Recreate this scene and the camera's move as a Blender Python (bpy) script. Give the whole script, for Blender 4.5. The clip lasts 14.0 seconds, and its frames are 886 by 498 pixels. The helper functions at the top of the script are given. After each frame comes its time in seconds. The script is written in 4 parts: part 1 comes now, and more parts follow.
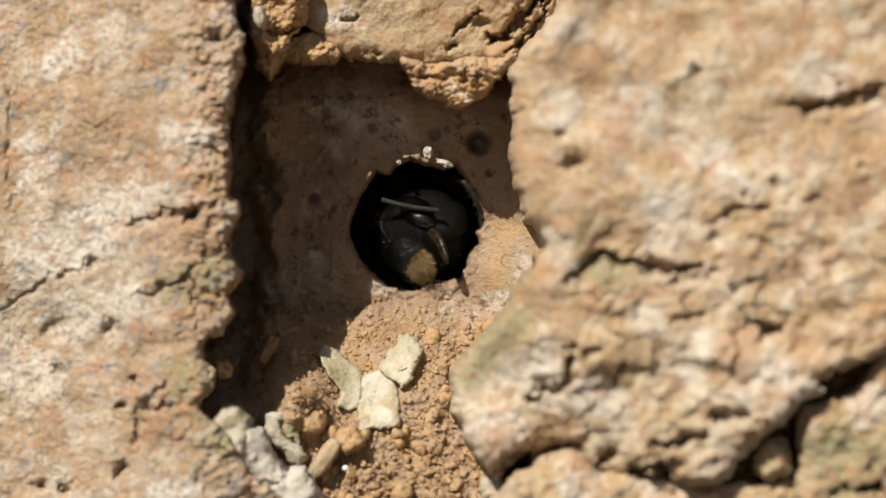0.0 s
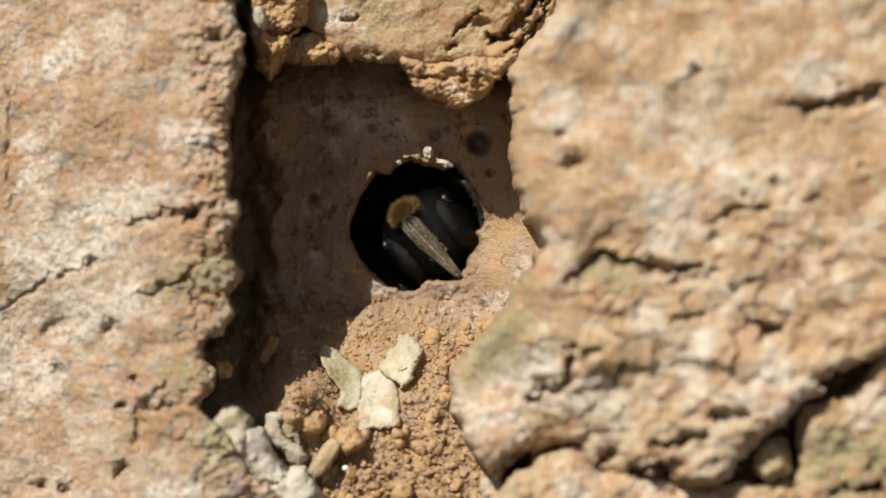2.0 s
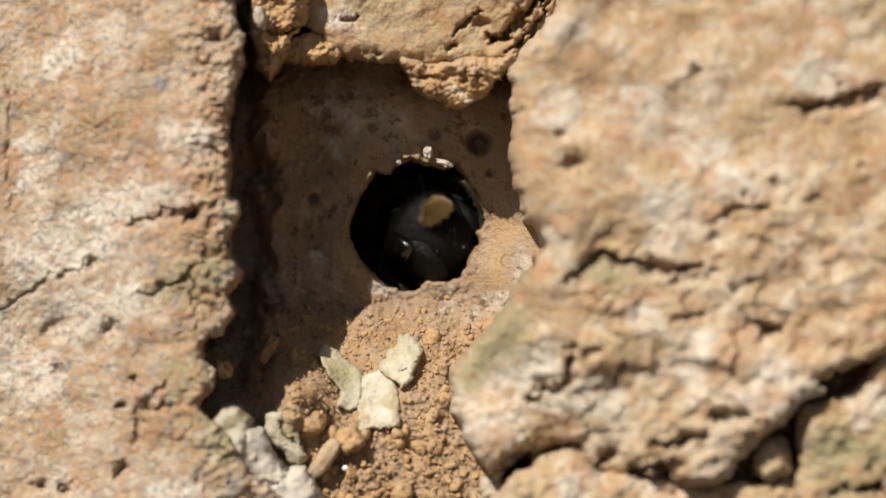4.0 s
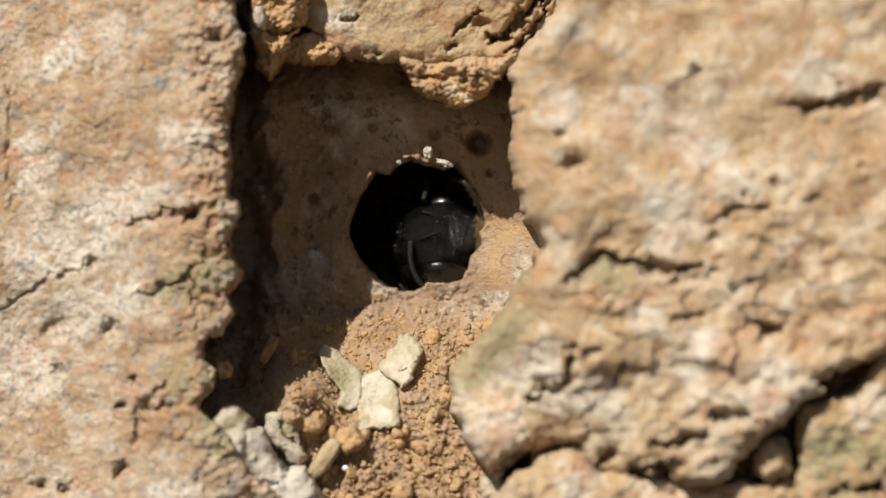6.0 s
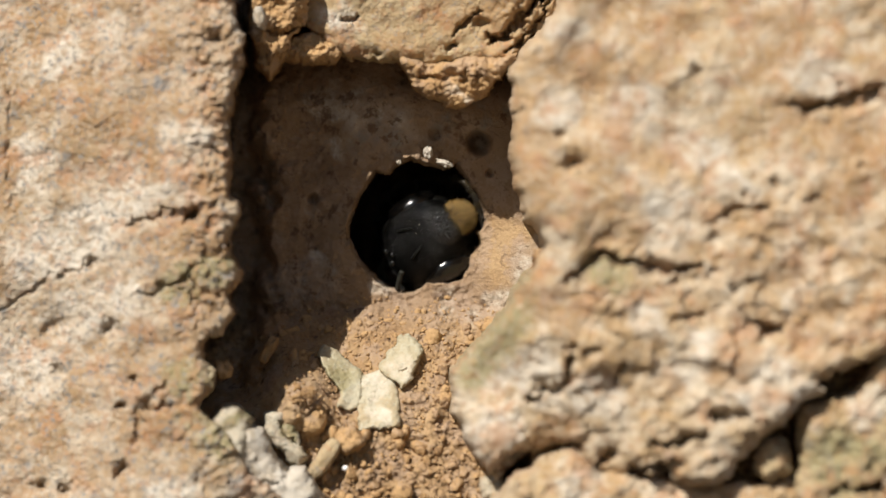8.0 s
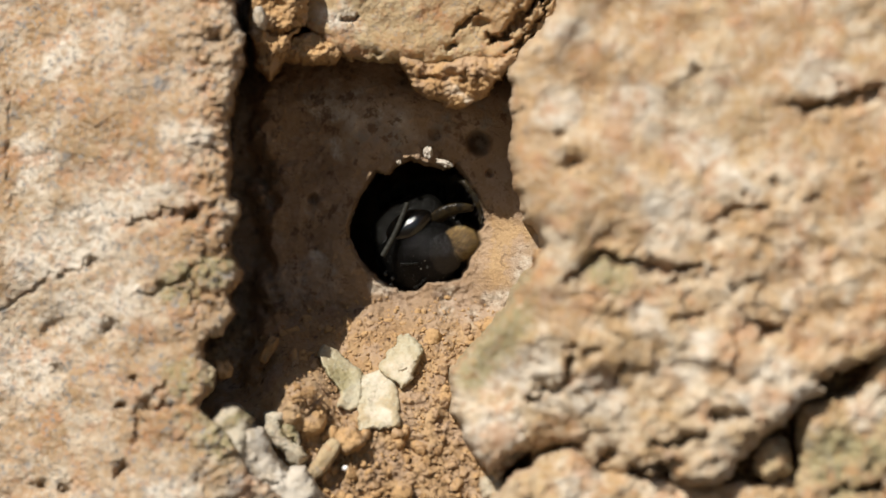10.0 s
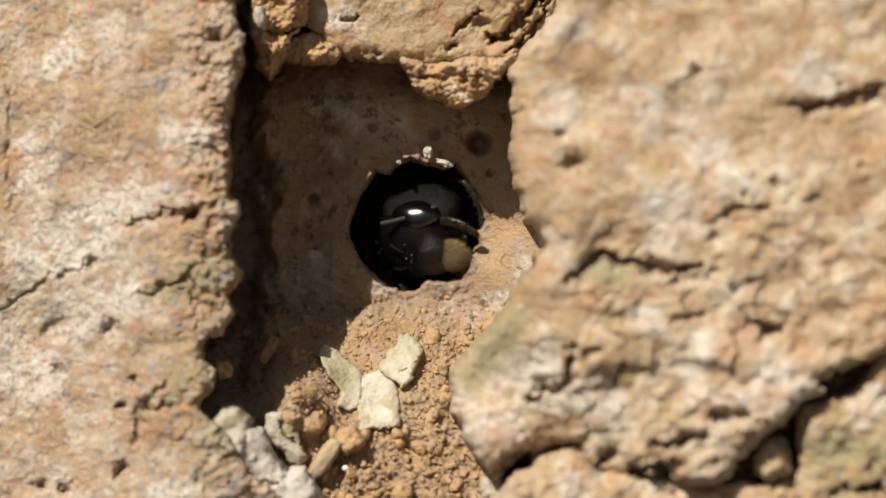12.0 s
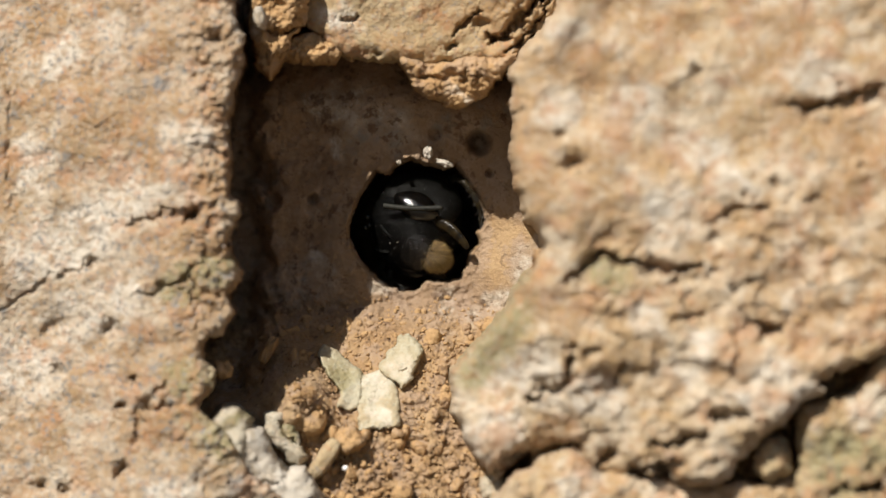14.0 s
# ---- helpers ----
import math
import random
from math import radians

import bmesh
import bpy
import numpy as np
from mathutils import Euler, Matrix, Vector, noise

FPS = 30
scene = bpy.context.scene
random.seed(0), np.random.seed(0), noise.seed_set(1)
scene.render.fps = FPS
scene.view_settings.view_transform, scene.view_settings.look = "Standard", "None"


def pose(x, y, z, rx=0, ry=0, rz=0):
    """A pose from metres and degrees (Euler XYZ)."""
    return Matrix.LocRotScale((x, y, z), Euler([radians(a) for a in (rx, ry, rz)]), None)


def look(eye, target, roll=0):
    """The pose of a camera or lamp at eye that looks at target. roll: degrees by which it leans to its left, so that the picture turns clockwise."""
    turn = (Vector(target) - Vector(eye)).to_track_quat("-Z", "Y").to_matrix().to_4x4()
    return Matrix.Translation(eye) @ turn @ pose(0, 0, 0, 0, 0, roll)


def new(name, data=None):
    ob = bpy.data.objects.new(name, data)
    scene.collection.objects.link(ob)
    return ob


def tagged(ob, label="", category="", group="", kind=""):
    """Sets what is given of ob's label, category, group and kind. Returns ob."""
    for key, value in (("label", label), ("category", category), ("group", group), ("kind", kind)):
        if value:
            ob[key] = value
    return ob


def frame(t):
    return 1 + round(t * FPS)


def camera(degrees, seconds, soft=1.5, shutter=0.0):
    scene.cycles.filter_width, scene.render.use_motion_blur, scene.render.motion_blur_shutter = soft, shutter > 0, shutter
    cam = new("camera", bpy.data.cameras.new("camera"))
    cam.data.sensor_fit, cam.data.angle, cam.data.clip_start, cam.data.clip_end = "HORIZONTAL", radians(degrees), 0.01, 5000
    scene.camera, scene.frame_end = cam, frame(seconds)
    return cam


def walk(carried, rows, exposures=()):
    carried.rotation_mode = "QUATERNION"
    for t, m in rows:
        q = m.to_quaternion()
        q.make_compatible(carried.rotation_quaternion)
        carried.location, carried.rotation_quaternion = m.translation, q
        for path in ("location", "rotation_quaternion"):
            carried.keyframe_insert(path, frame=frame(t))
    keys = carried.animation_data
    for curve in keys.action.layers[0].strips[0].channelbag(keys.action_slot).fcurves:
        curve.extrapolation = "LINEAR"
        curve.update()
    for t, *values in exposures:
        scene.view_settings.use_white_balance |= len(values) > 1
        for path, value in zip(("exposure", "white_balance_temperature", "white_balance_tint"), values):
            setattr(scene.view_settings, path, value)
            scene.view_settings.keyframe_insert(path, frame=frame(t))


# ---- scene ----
# A solitary bee turning its head in the mouth of its nest, in a clay-filled joint of a sunlit rubble wall.
# One unit of the plan below is a millimetre: x along the wall, z up, y into the wall (0 at the rim of the burrow).
MM = 0.001
EYE = 250.0
cam = camera(11.94, 14.0, soft=1.5)
cam.data.dof.use_dof = True
cam.data.dof.focus_distance = 0.2475
cam.data.dof.aperture_fstop = 24
VIEW = look((0, -EYE * MM, 0), (0, 0, 0))
walk(cam, [(0.0, VIEW), (14.0, VIEW)])

# ---- light: a high clear sun from the upper left, and the open sky ----
SUN_WAY = Vector((0.66, 1.0, -1.10)).normalized()
world = bpy.data.worlds.new("sky")
world.use_nodes = True
scene.world = world
sky = world.node_tree.nodes.new("ShaderNodeTexSky")
sky.sky_type, sky.sun_disc = "NISHITA", False
sky.sun_elevation = math.asin(-SUN_WAY.z)
sky.sun_rotation = math.atan2(-SUN_WAY.x, -SUN_WAY.y)
world.node_tree.links.new(sky.outputs[0], world.node_tree.nodes["Background"].inputs[0])
world.node_tree.nodes["Background"].inputs[1].default_value = 0.043
sun = new("sun", bpy.data.lights.new("sun", "SUN"))
sun.data.energy, sun.data.angle, sun.data.color = 4.6, radians(0.53), (1.0, 0.945, 0.85)
sun.matrix_world = look((-0.6, -1.0, 1.2), Vector((-0.6, -1.0, 1.2)) + SUN_WAY)
scene.view_settings.exposure = 0.61


# ---- numeric noise ----
def corner(ix, iy, iz, seed):
    h = (ix * 374761393 + iy * 668265263 + iz * 2147483647 + seed * 1274126177) & 0xFFFFFFFF
    h = ((h ^ (h >> 13)) * 1274126177) & 0xFFFFFFFF
    h = ((h ^ (h >> 16)) * 2246822519) & 0xFFFFFFFF
    return h ^ (h >> 15)


def perlin(x, y, z, seed=0):
    """Gradient noise about -1 to 1 on arrays."""
    x, y, z = np.broadcast_arrays(np.asarray(x, float), np.asarray(y, float), np.asarray(z, float))
    ix, iy, iz = (np.floor(a).astype(np.int64) for a in (x, y, z))
    fx, fy, fz = x - ix, y - iy, z - iz
    ux, uy, uz = (f * f * f * (f * (f * 6 - 15) + 10) for f in (fx, fy, fz))
    total = 0
    for cx in (0, 1):
        for cy in (0, 1):
            for cz in (0, 1):
                h = corner(ix + cx, iy + cy, iz + cz, seed)
                gx = ((h & 255) / 127.5 - 1) * (fx - cx)
                gy = (((h >> 8) & 255) / 127.5 - 1) * (fy - cy)
                gz = (((h >> 16) & 255) / 127.5 - 1) * (fz - cz)
                w = (ux if cx else 1 - ux) * (uy if cy else 1 - uy) * (uz if cz else 1 - uz)
                total = total + w * (gx + gy + gz)
    return total * 1.4


def fbm(x, z, size, octaves=4, seed=0, gain=0.5, y=0.0):
    total, amp = 0, 1.0
    for i in range(octaves):
        total = total + amp * perlin(x / size, y / size + 0.37 * i, z / size, seed + i)
        size, amp = size / 2.03, amp * gain
    return total


def billow(x, z, size, octaves=3, seed=0, gain=0.5):
    """Rounded lumps with sharp creases, 0 to about 1."""
    total, amp = 0, 1.0
    for i in range(octaves):
        total = total + amp * np.abs(perlin(x / size, 0.21 * i, z / size, seed + i))
        size, amp = size / 2.1, amp * gain
    return total


def step01(a, lo, hi):
    t = np.clip((a - lo) / (hi - lo), 0, 1)
    return t * t * (3 - 2 * t)


def to_line(x, z, pts):
    """Distance to a broken line."""
    best = np.full(np.shape(x), 1e9)
    for (ax, az), (bx, bz) in zip(pts[:-1], pts[1:]):
        dx, dz = bx - ax, bz - az
        t = np.clip(((x - ax) * dx + (z - az) * dz) / (dx * dx + dz * dz + 1e-9), 0, 1)
        best = np.minimum(best, np.hypot(x - ax - t * dx, z - az - t * dz))
    return best


def inside_by(x, z, pts):
    """Signed distance to a closed outline, positive inside."""
    inside = np.zeros(np.shape(x), bool)
    for (ax, az), (bx, bz) in zip(pts, pts[1:] + pts[:1]):
        cross = (az > z) != (bz > z)
        at = ax + (z - az) / ((bz - az) if bz != az else 1e-9) * (bx - ax)
        inside ^= cross & (x < at)
    d = to_line(x, z, pts + pts[:1])
    return np.where(inside, d, -d)


# ---- materials ----
def nodes_of(name):
    m = bpy.data.materials.new(name)
    m.use_nodes = True
    t = m.node_tree
    return m, t, t.nodes["Principled BSDF"]


def node(t, kind, **inputs):
    n = t.nodes.new(kind)
    for k, v in inputs.items():
        key = int(k[1:]) if k[0] == "i" and k[1:].isdigit() else k.replace("_", " ")
        if isinstance(v, bpy.types.NodeSocket):
            t.links.new(v, n.inputs[key])
        else:
            n.inputs[key].default_value = v
    return n


def noise_of(t, size_mm, detail=5, rough=0.6, seed=0.0):
    geo = node(t, "ShaderNodeTexCoord")
    shift = node(t, "ShaderNodeVectorMath", i0=geo.outputs["Object"], i1=(seed, seed * 0.7, -seed))
    n = node(t, "ShaderNodeTexNoise", Vector=shift.outputs[0], Scale=1.0 / (size_mm * MM), Detail=detail, Roughness=rough)
    return n.outputs["Fac"]


def ramp(t, fac, *stops):
    n = t.nodes.new("ShaderNodeValToRGB")
    while len(n.color_ramp.elements) < len(stops):
        n.color_ramp.elements.new(0.5)
    for e, (p, c) in zip(n.color_ramp.elements, stops):
        e.position, e.color = p, (*c, 1) if len(c) == 3 else c
    t.links.new(fac, n.inputs[0])
    return n.outputs[0]


def mix(t, fac, a, b, blend="MIX"):
    n = t.nodes.new("ShaderNodeMix")
    n.data_type, n.blend_type = "RGBA", blend
    for i, v in ((0, fac), (6, a), (7, b)):
        if isinstance(v, bpy.types.NodeSocket):
            t.links.new(v, n.inputs[i])
        else:
            n.inputs[i].default_value = v if i == 0 else (*v, 1)
    return n.outputs[2]


def times(t, a, b, op="MULTIPLY"):
    n = t.nodes.new("ShaderNodeMath")
    n.operation = op
    n.use_clamp = True
    for i, v in enumerate((a, b)):
        if isinstance(v, bpy.types.NodeSocket):
            t.links.new(v, n.inputs[i])
        else:
            n.inputs[i].default_value = v
    return n.outputs[0]


def bumped(t, p, *layers):
    """Layers of (height socket, millimetres)."""
    last = None
    for h, mm in layers:
        b = node(t, "ShaderNodeBump", Strength=1.0, Distance=mm * MM, Height=h)
        if last:
            t.links.new(last, b.inputs["Normal"])
        last = b.outputs[0]
    t.links.new(last, p.inputs["Normal"])


CHALKY = (0.565, 0.51, 0.43)
BEIGE, PALE, PINK = (0.295, 0.202, 0.108), (0.51, 0.445, 0.355), (0.375, 0.25, 0.145)
OCHRE, GREY, RUST, OLIVE = (0.30, 0.18, 0.08), (0.22, 0.205, 0.19), (0.36, 0.175, 0.08), (0.25, 0.215, 0.108)


def stone_material(name, base, pale, warm, dark, seed=0.0, patches=0.5, grain=0.35, spots=1.0, relief=1.0, rust=1.0):
    """Weathered grainy stone: blotches at three scales, speckles, and the patches that each stone carries of its own."""
    m, t, p = nodes_of(name)

    def blot(size, lo, hi, shift, amount, rough=0.68):
        return times(t, ramp(t, noise_of(t, size, 7, rough, seed + shift), (lo, (0, 0, 0)), (hi, (1, 1, 1))), amount)

    mid, fine = noise_of(t, 1.7, 7, 0.66, seed + 1), noise_of(t, grain, 4, 0.7, seed + 2)
    c = mix(t, blot(9, 0.40, 0.60, 0, 1.0, 0.6), base, warm)
    own = node(t, "ShaderNodeAttribute")
    own.attribute_name = "patch"
    split = node(t, "ShaderNodeSeparateColor", i0=own.outputs["Color"])
    c = mix(t, blot(4.5, 0.50, 0.60, 23, 0.6 * rust), c, mix(t, 0.45, OCHRE, base))
    c = mix(t, blot(5.5, 0.50, 0.60, 25, patches * 0.6, 0.72), c, pale)
    c = mix(t, blot(2.6, 0.50, 0.57, 3, patches), c, pale)
    c = mix(t, blot(1.0, 0.52, 0.59, 5, patches * 0.75), c, pale)
    torn = ramp(t, noise_of(t, 1.1, 7, 0.7, seed + 21), (0.34, (0.25, 0.25, 0.25)), (0.6, (1, 1, 1)))
    c = mix(t, times(t, times(t, split.outputs[0], torn), 0.95), c, CHALKY)
    c = mix(t, times(t, times(t, split.outputs[1], torn), 0.9), c, OCHRE)
    c = mix(t, times(t, split.outputs[2], 0.9), c, OLIVE)
    c = mix(t, blot(2.3, 0.53, 0.61, 7, 0.6 * rust), c, RUST)
    c = mix(t, blot(0.8, 0.55, 0.62, 9, 0.6 * rust), c, OCHRE)
    c = mix(t, blot(0.32, 0.54, 0.60, 15, patches * 0.6, 0.55), c, pale)
    c = mix(t, blot(0.38, 0.56, 0.62, 17, 0.4 * rust, 0.55), c, RUST)
    c = mix(t, blot(0.3, 0.58, 0.63, 19, 0.45 * spots, 0.55), c, dark)
    c = mix(t, blot(1.4, 0.58, 0.68, 11, 0.5 * spots), c, dark)
    c = mix(t, blot(0.5, 0.60, 0.68, 13, 0.5 * spots), c, mix(t, 0.5, dark, (0.06, 0.045, 0.035)))
    c = mix(t, ramp(t, fine, (0.32, (0.4, 0.4, 0.4)), (0.6, (0, 0, 0))), c, mix(t, 0.5, c, dark))
    t.links.new(c, p.inputs["Base Color"])
    p.inputs["Roughness"].default_value = 0.85
    p.inputs["Specular IOR Level"].default_value = 0.3
    bumped(t, p, (mid, 0.12), (fine, 0.13 * relief), (noise_of(t, 0.12, 2, 0.6, seed + 3), 0.05))
    return m


def clay_material(name, light, deep, seed=0.0, relief=1.0):
    m, t, p = nodes_of(name)
    mid, fine = noise_of(t, 2.6, 6, 0.6, seed), noise_of(t, 0.3, 4, 0.7, seed + 1)
    c = mix(t, ramp(t, mid, (0.35, (0, 0, 0)), (0.65, (1, 1, 1))), deep, light)
    own = node(t, "ShaderNodeAttribute")
    own.attribute_name = "patch"
    split = node(t, "ShaderNodeSeparateColor", i0=own.outputs["Color"])
    torn = ramp(t, noise_of(t, 1.3, 7, 0.7, seed + 8), (0.36, (0, 0, 0)), (0.58, (1, 1, 1)))
    c = mix(t, times(t, times(t, split.outputs[0], torn), 0.85), c, CHALKY)
    c = mix(t, times(t, split.outputs[1], 0.85), c, mix(t, ramp(t, mid, (0.4, (0, 0, 0)), (0.6, (1, 1, 1))), (0.34, 0.212, 0.104), (0.42, 0.285, 0.15)))
    c = mix(t, times(t, times(t, split.outputs[2], torn), 0.9), c, GREY)
    c = mix(t, times(t, ramp(t, noise_of(t, 1.6, 6, 0.7, seed + 12), (0.49, (0, 0, 0)), (0.57, (1, 1, 1))), 0.6), c, (0.35, 0.262, 0.195))
    c = mix(t, times(t, ramp(t, noise_of(t, 0.9, 4, 0.7, seed + 5), (0.57, (0, 0, 0)), (0.64, (1, 1, 1))), 0.8), c, (0.09, 0.052, 0.034))
    c = mix(t, times(t, ramp(t, noise_of(t, 0.4, 4, 0.65, seed + 6), (0.60, (0, 0, 0)), (0.66, (1, 1, 1))), 0.5), c, (0.13, 0.08, 0.05))
    c = mix(t, ramp(t, fine, (0.35, (0.35, 0.35, 0.35)), (0.7, (0, 0, 0))), c, deep)
    t.links.new(c, p.inputs["Base Color"])
    p.inputs["Roughness"].default_value = 0.93
    p.inputs["Specular IOR Level"].default_value = 0.2
    bumped(t, p, (mid, 0.2), (fine, 0.18 * relief), (noise_of(t, 0.1, 2, 0.6, seed + 3), 0.04))
    return m


STONE_L = stone_material("beige_limestone", BEIGE, PALE, PINK, GREY, 0.0, 0.52, spots=2.0, relief=1.4)
STONE_R = stone_material("cream_limestone", (0.36, 0.252, 0.13), (0.52, 0.44, 0.335), (0.40, 0.262, 0.135), GREY, 0.31, 0.72, 0.4, 0.7, relief=1.1)
STONE_T = stone_material("tawny_limestone", (0.34, 0.255, 0.14), (0.43, 0.345, 0.215), (0.35, 0.24, 0.125), GREY, 0.57, 0.4)
STONE_G = stone_material("olive_stone", (0.35, 0.28, 0.15), (0.46, 0.385, 0.265), (0.35, 0.245, 0.125), (0.16, 0.17, 0.16), 0.83, 0.4)
CHALK = stone_material("chalky_stone", (0.42, 0.385, 0.32), (0.50, 0.47, 0.415), (0.38, 0.31, 0.22), GREY, 0.44, 0.8, rust=0.15)
FLINT = stone_material("grey_green_stone", (0.37, 0.33, 0.25), (0.45, 0.41, 0.33), (0.38, 0.31, 0.21), (0.19, 0.185, 0.17), 0.66, 0.4, rust=0.35)
LIME = stone_material("cream_lime", (0.345, 0.325, 0.235), (0.43, 0.41, 0.325), (0.37, 0.30, 0.19), (0.33, 0.31, 0.23), 0.21, 0.6, 0.5, rust=0.1)
WHITE = stone_material("white_lime", (0.36, 0.33, 0.29), (0.46, 0.43, 0.39), (0.42, 0.36, 0.28), (0.5, 0.47, 0.42), 0.9, 0.5, rust=0.15)
GLASSY, tree, skin = nodes_of("clear_quartz")
skin.inputs["Base Color"].default_value = (0.8, 0.8, 0.8, 1)
skin.inputs["Roughness"].default_value = 0.12
CLAY = clay_material("sandy_clay", (0.31, 0.216, 0.138), (0.235, 0.158, 0.098))
CRUMB = clay_material("crumbled_clay", (0.45, 0.295, 0.15), (0.36, 0.222, 0.105), 0.4, 0.9)
# kept dark so that the unseen ground throws little light into the recess
EARTH = clay_material("low_bounce_soil", (0.12, 0.09, 0.06), (0.08, 0.06, 0.04), 0.7)


# ---- mesh helpers ----
def link_mesh(name, co, faces, material, parent=None, label="", smooth=True, patch=None):
    """A mesh object from arrays of millimetres."""
    me = bpy.data.meshes.new(name)
    co, faces = np.asarray(co, float) * MM, np.asarray(faces, np.int32)
    n = faces.shape[1]
    me.vertices.add(len(co))
    me.vertices.foreach_set("co", co.ravel())
    me.loops.add(faces.size)
    me.loops.foreach_set("vertex_index", faces.ravel())
    me.polygons.add(len(faces))
    me.polygons.foreach_set("loop_start", np.arange(0, faces.size, n, dtype=np.int32))
    me.polygons.foreach_set("use_smooth", np.full(len(faces), smooth))
    me.update(calc_edges=True)
    if patch is not None:
        a = me.color_attributes.new("patch", "FLOAT_COLOR", "POINT")
        a.data.foreach_set("color", np.column_stack([patch, np.ones(len(co))]).astype(np.float32).ravel())
    me.materials.append(material)
    ob = new(name, me)
    if parent:
        ob.parent = parent
    return tagged(ob, label)


def part(name, bm, material, parent, label="", smooth=True):
    """One mesh under a thing or a part, from a bmesh in millimetres."""
    bmesh.ops.scale(bm, vec=(MM, MM, MM), verts=bm.verts)
    me = bpy.data.meshes.new(name)
    bm.to_mesh(me)
    bm.free()
    me.materials.append(material)
    for f in me.polygons:
        f.use_smooth = smooth
    ob = new(name, me)
    if parent:
        ob.parent = parent
    return tagged(ob, label)


def sheet(x0, x1, z0, z1, cell):
    nx, nz = int((x1 - x0) / cell) + 1, int((z1 - z0) / cell) + 1
    gx, gz = np.meshgrid(np.linspace(x0, x1, nx), np.linspace(z0, z1, nz))
    i = np.arange(nx * nz).reshape(nz, nx)
    quads = np.column_stack([i[:-1, :-1].ravel(), i[:-1, 1:].ravel(), i[1:, 1:].ravel(), i[1:, :-1].ravel()])
    return gx.ravel(), gz.ravel(), quads


def patches_of(x, z, spots):
    """Three channels (pale, ochre, olive or grey) from spots of (x, z, radius, channel)."""
    out = np.zeros((len(x), 3))
    wx = x + 1.1 * fbm(x, z, 2.5, 3, 51)
    wz = z + 1.1 * fbm(x, z, 2.5, 3, 57)
    for sx, sz, r, ch in spots:
        v = 1 - step01(np.hypot(wx - sx, (wz - sz) * 1.2), r * 0.55, r * 1.15)
        out[:, ch] = np.maximum(out[:, ch], v)
    return out


def cut_cracks(x, z, cracks, pits, seed, soften=1.0):
    """How far the cracks (line, half-width, depth) and pits (x, z, radius, depth) lower a face."""
    wx = x + 0.38 * fbm(x, z, 1.0, 4, seed, 0.6)
    wz = z + 0.38 * fbm(x, z, 1.0, 4, seed + 9, 0.6)
    low = np.zeros(len(x))
    for line, w, d in cracks:
        w = w * soften
        ends = np.minimum(np.hypot(x - line[0][0], z - line[0][1]), np.hypot(x - line[-1][0], z - line[-1][1]))
        vary = (0.75 + 1.2 * fbm(x, z, 1.3, 3, seed + 21)) * np.clip(0.35 + ends / (6 * w), 0, 1)
        low = np.maximum(low, d * np.clip(0.75 + 0.6 * vary, 0.35, 1) * np.exp(-(to_line(wx, wz, line) / (w * np.clip(vary, 0.25, 1.7))) ** 2))
    for px, pz, r, d in pits:
        low = np.maximum(low, d * np.exp(-(np.hypot(wx - px, wz - pz) / r) ** 2))
    return low


def boulder(name, outline, face, relief, cracks, pits, spots, material, label, seed=1, cell=0.075, edge=0.35, rounding=1.6, back=5.0, slope=18, category="stone", soften=1.0):
    """A stone set in the wall: a worn face of a given depth inside an uneven outline, with sides that run back into the joint."""
    xs, zs = [p[0] for p in outline], [p[1] for p in outline]
    x, z, quads = sheet(max(min(xs), -30) - 1.2, min(max(xs), 30) + 1.2, max(min(zs), -18.5) - 1.2, min(max(zs), 18.5) + 1.2, cell)
    sd = inside_by(x, z, outline) + edge * fbm(x, z, 1.6, 4, seed + 3, 0.6) + 0.12
    y = face(x, z) + relief(x, z) + cut_cracks(x, z, cracks, pits, seed, soften)
    b = np.clip(1 - sd / rounding, 0, 1)
    y = y + rounding * 1.1 * (1 - np.sqrt(np.maximum(1 - b ** 2.2, 0)))
    y = np.where(sd < 0, y - sd * slope, y)
    y = np.minimum(y, back)
    keep = (y < back - 0.01)[quads].any(axis=1) & (sd > -1.4)[quads].all(axis=1)
    quads = quads[keep]
    used = np.unique(quads)
    index = np.zeros(len(x), np.int64)
    index[used] = np.arange(len(used))
    x, y, z = x[used], y[used], z[used]
    # small sideways shifts make the faces crumble instead of merely undulate
    sx, sz = 0.07 * fbm(x, z, 0.6, 2, seed + 31), 0.07 * fbm(x, z, 0.6, 2, seed + 37)
    k = (EYE + np.minimum(y, 3.0)) / EYE  # the sides splay a little towards the back
    ob = link_mesh(name, np.column_stack([(x + sx) * k, y, (z + sz) * k]), index[quads], material, patch=patches_of(x, z, spots))
    return tagged(ob, label, category)


# ---- the setting: ground, wall, and the clay joint with the burrow ----
HOLE = (-1.67, 1.23)
# the broken rim of the burrow: degrees round its middle, and radius
RIM = [(-171, 4.0), (-155, 3.91), (-132, 3.79), (-120, 3.95), (-107, 3.87), (-104, 3.99), (-88, 3.82), (-78, 3.39), (-68, 3.5), (-59, 3.8), (-50, 4.14), (-35, 3.98), (-26, 3.69), (-15, 4.07), (-4, 3.88), (2, 4.21), (17, 4.36), (35, 4.24), (47, 4.38), (57, 4.59), (64, 4.0), (86, 4.02), (94, 4.19), (104, 4.01), (114, 3.72), (125, 4.14), (129, 4.02), (160, 3.84), (178, 4.02)]


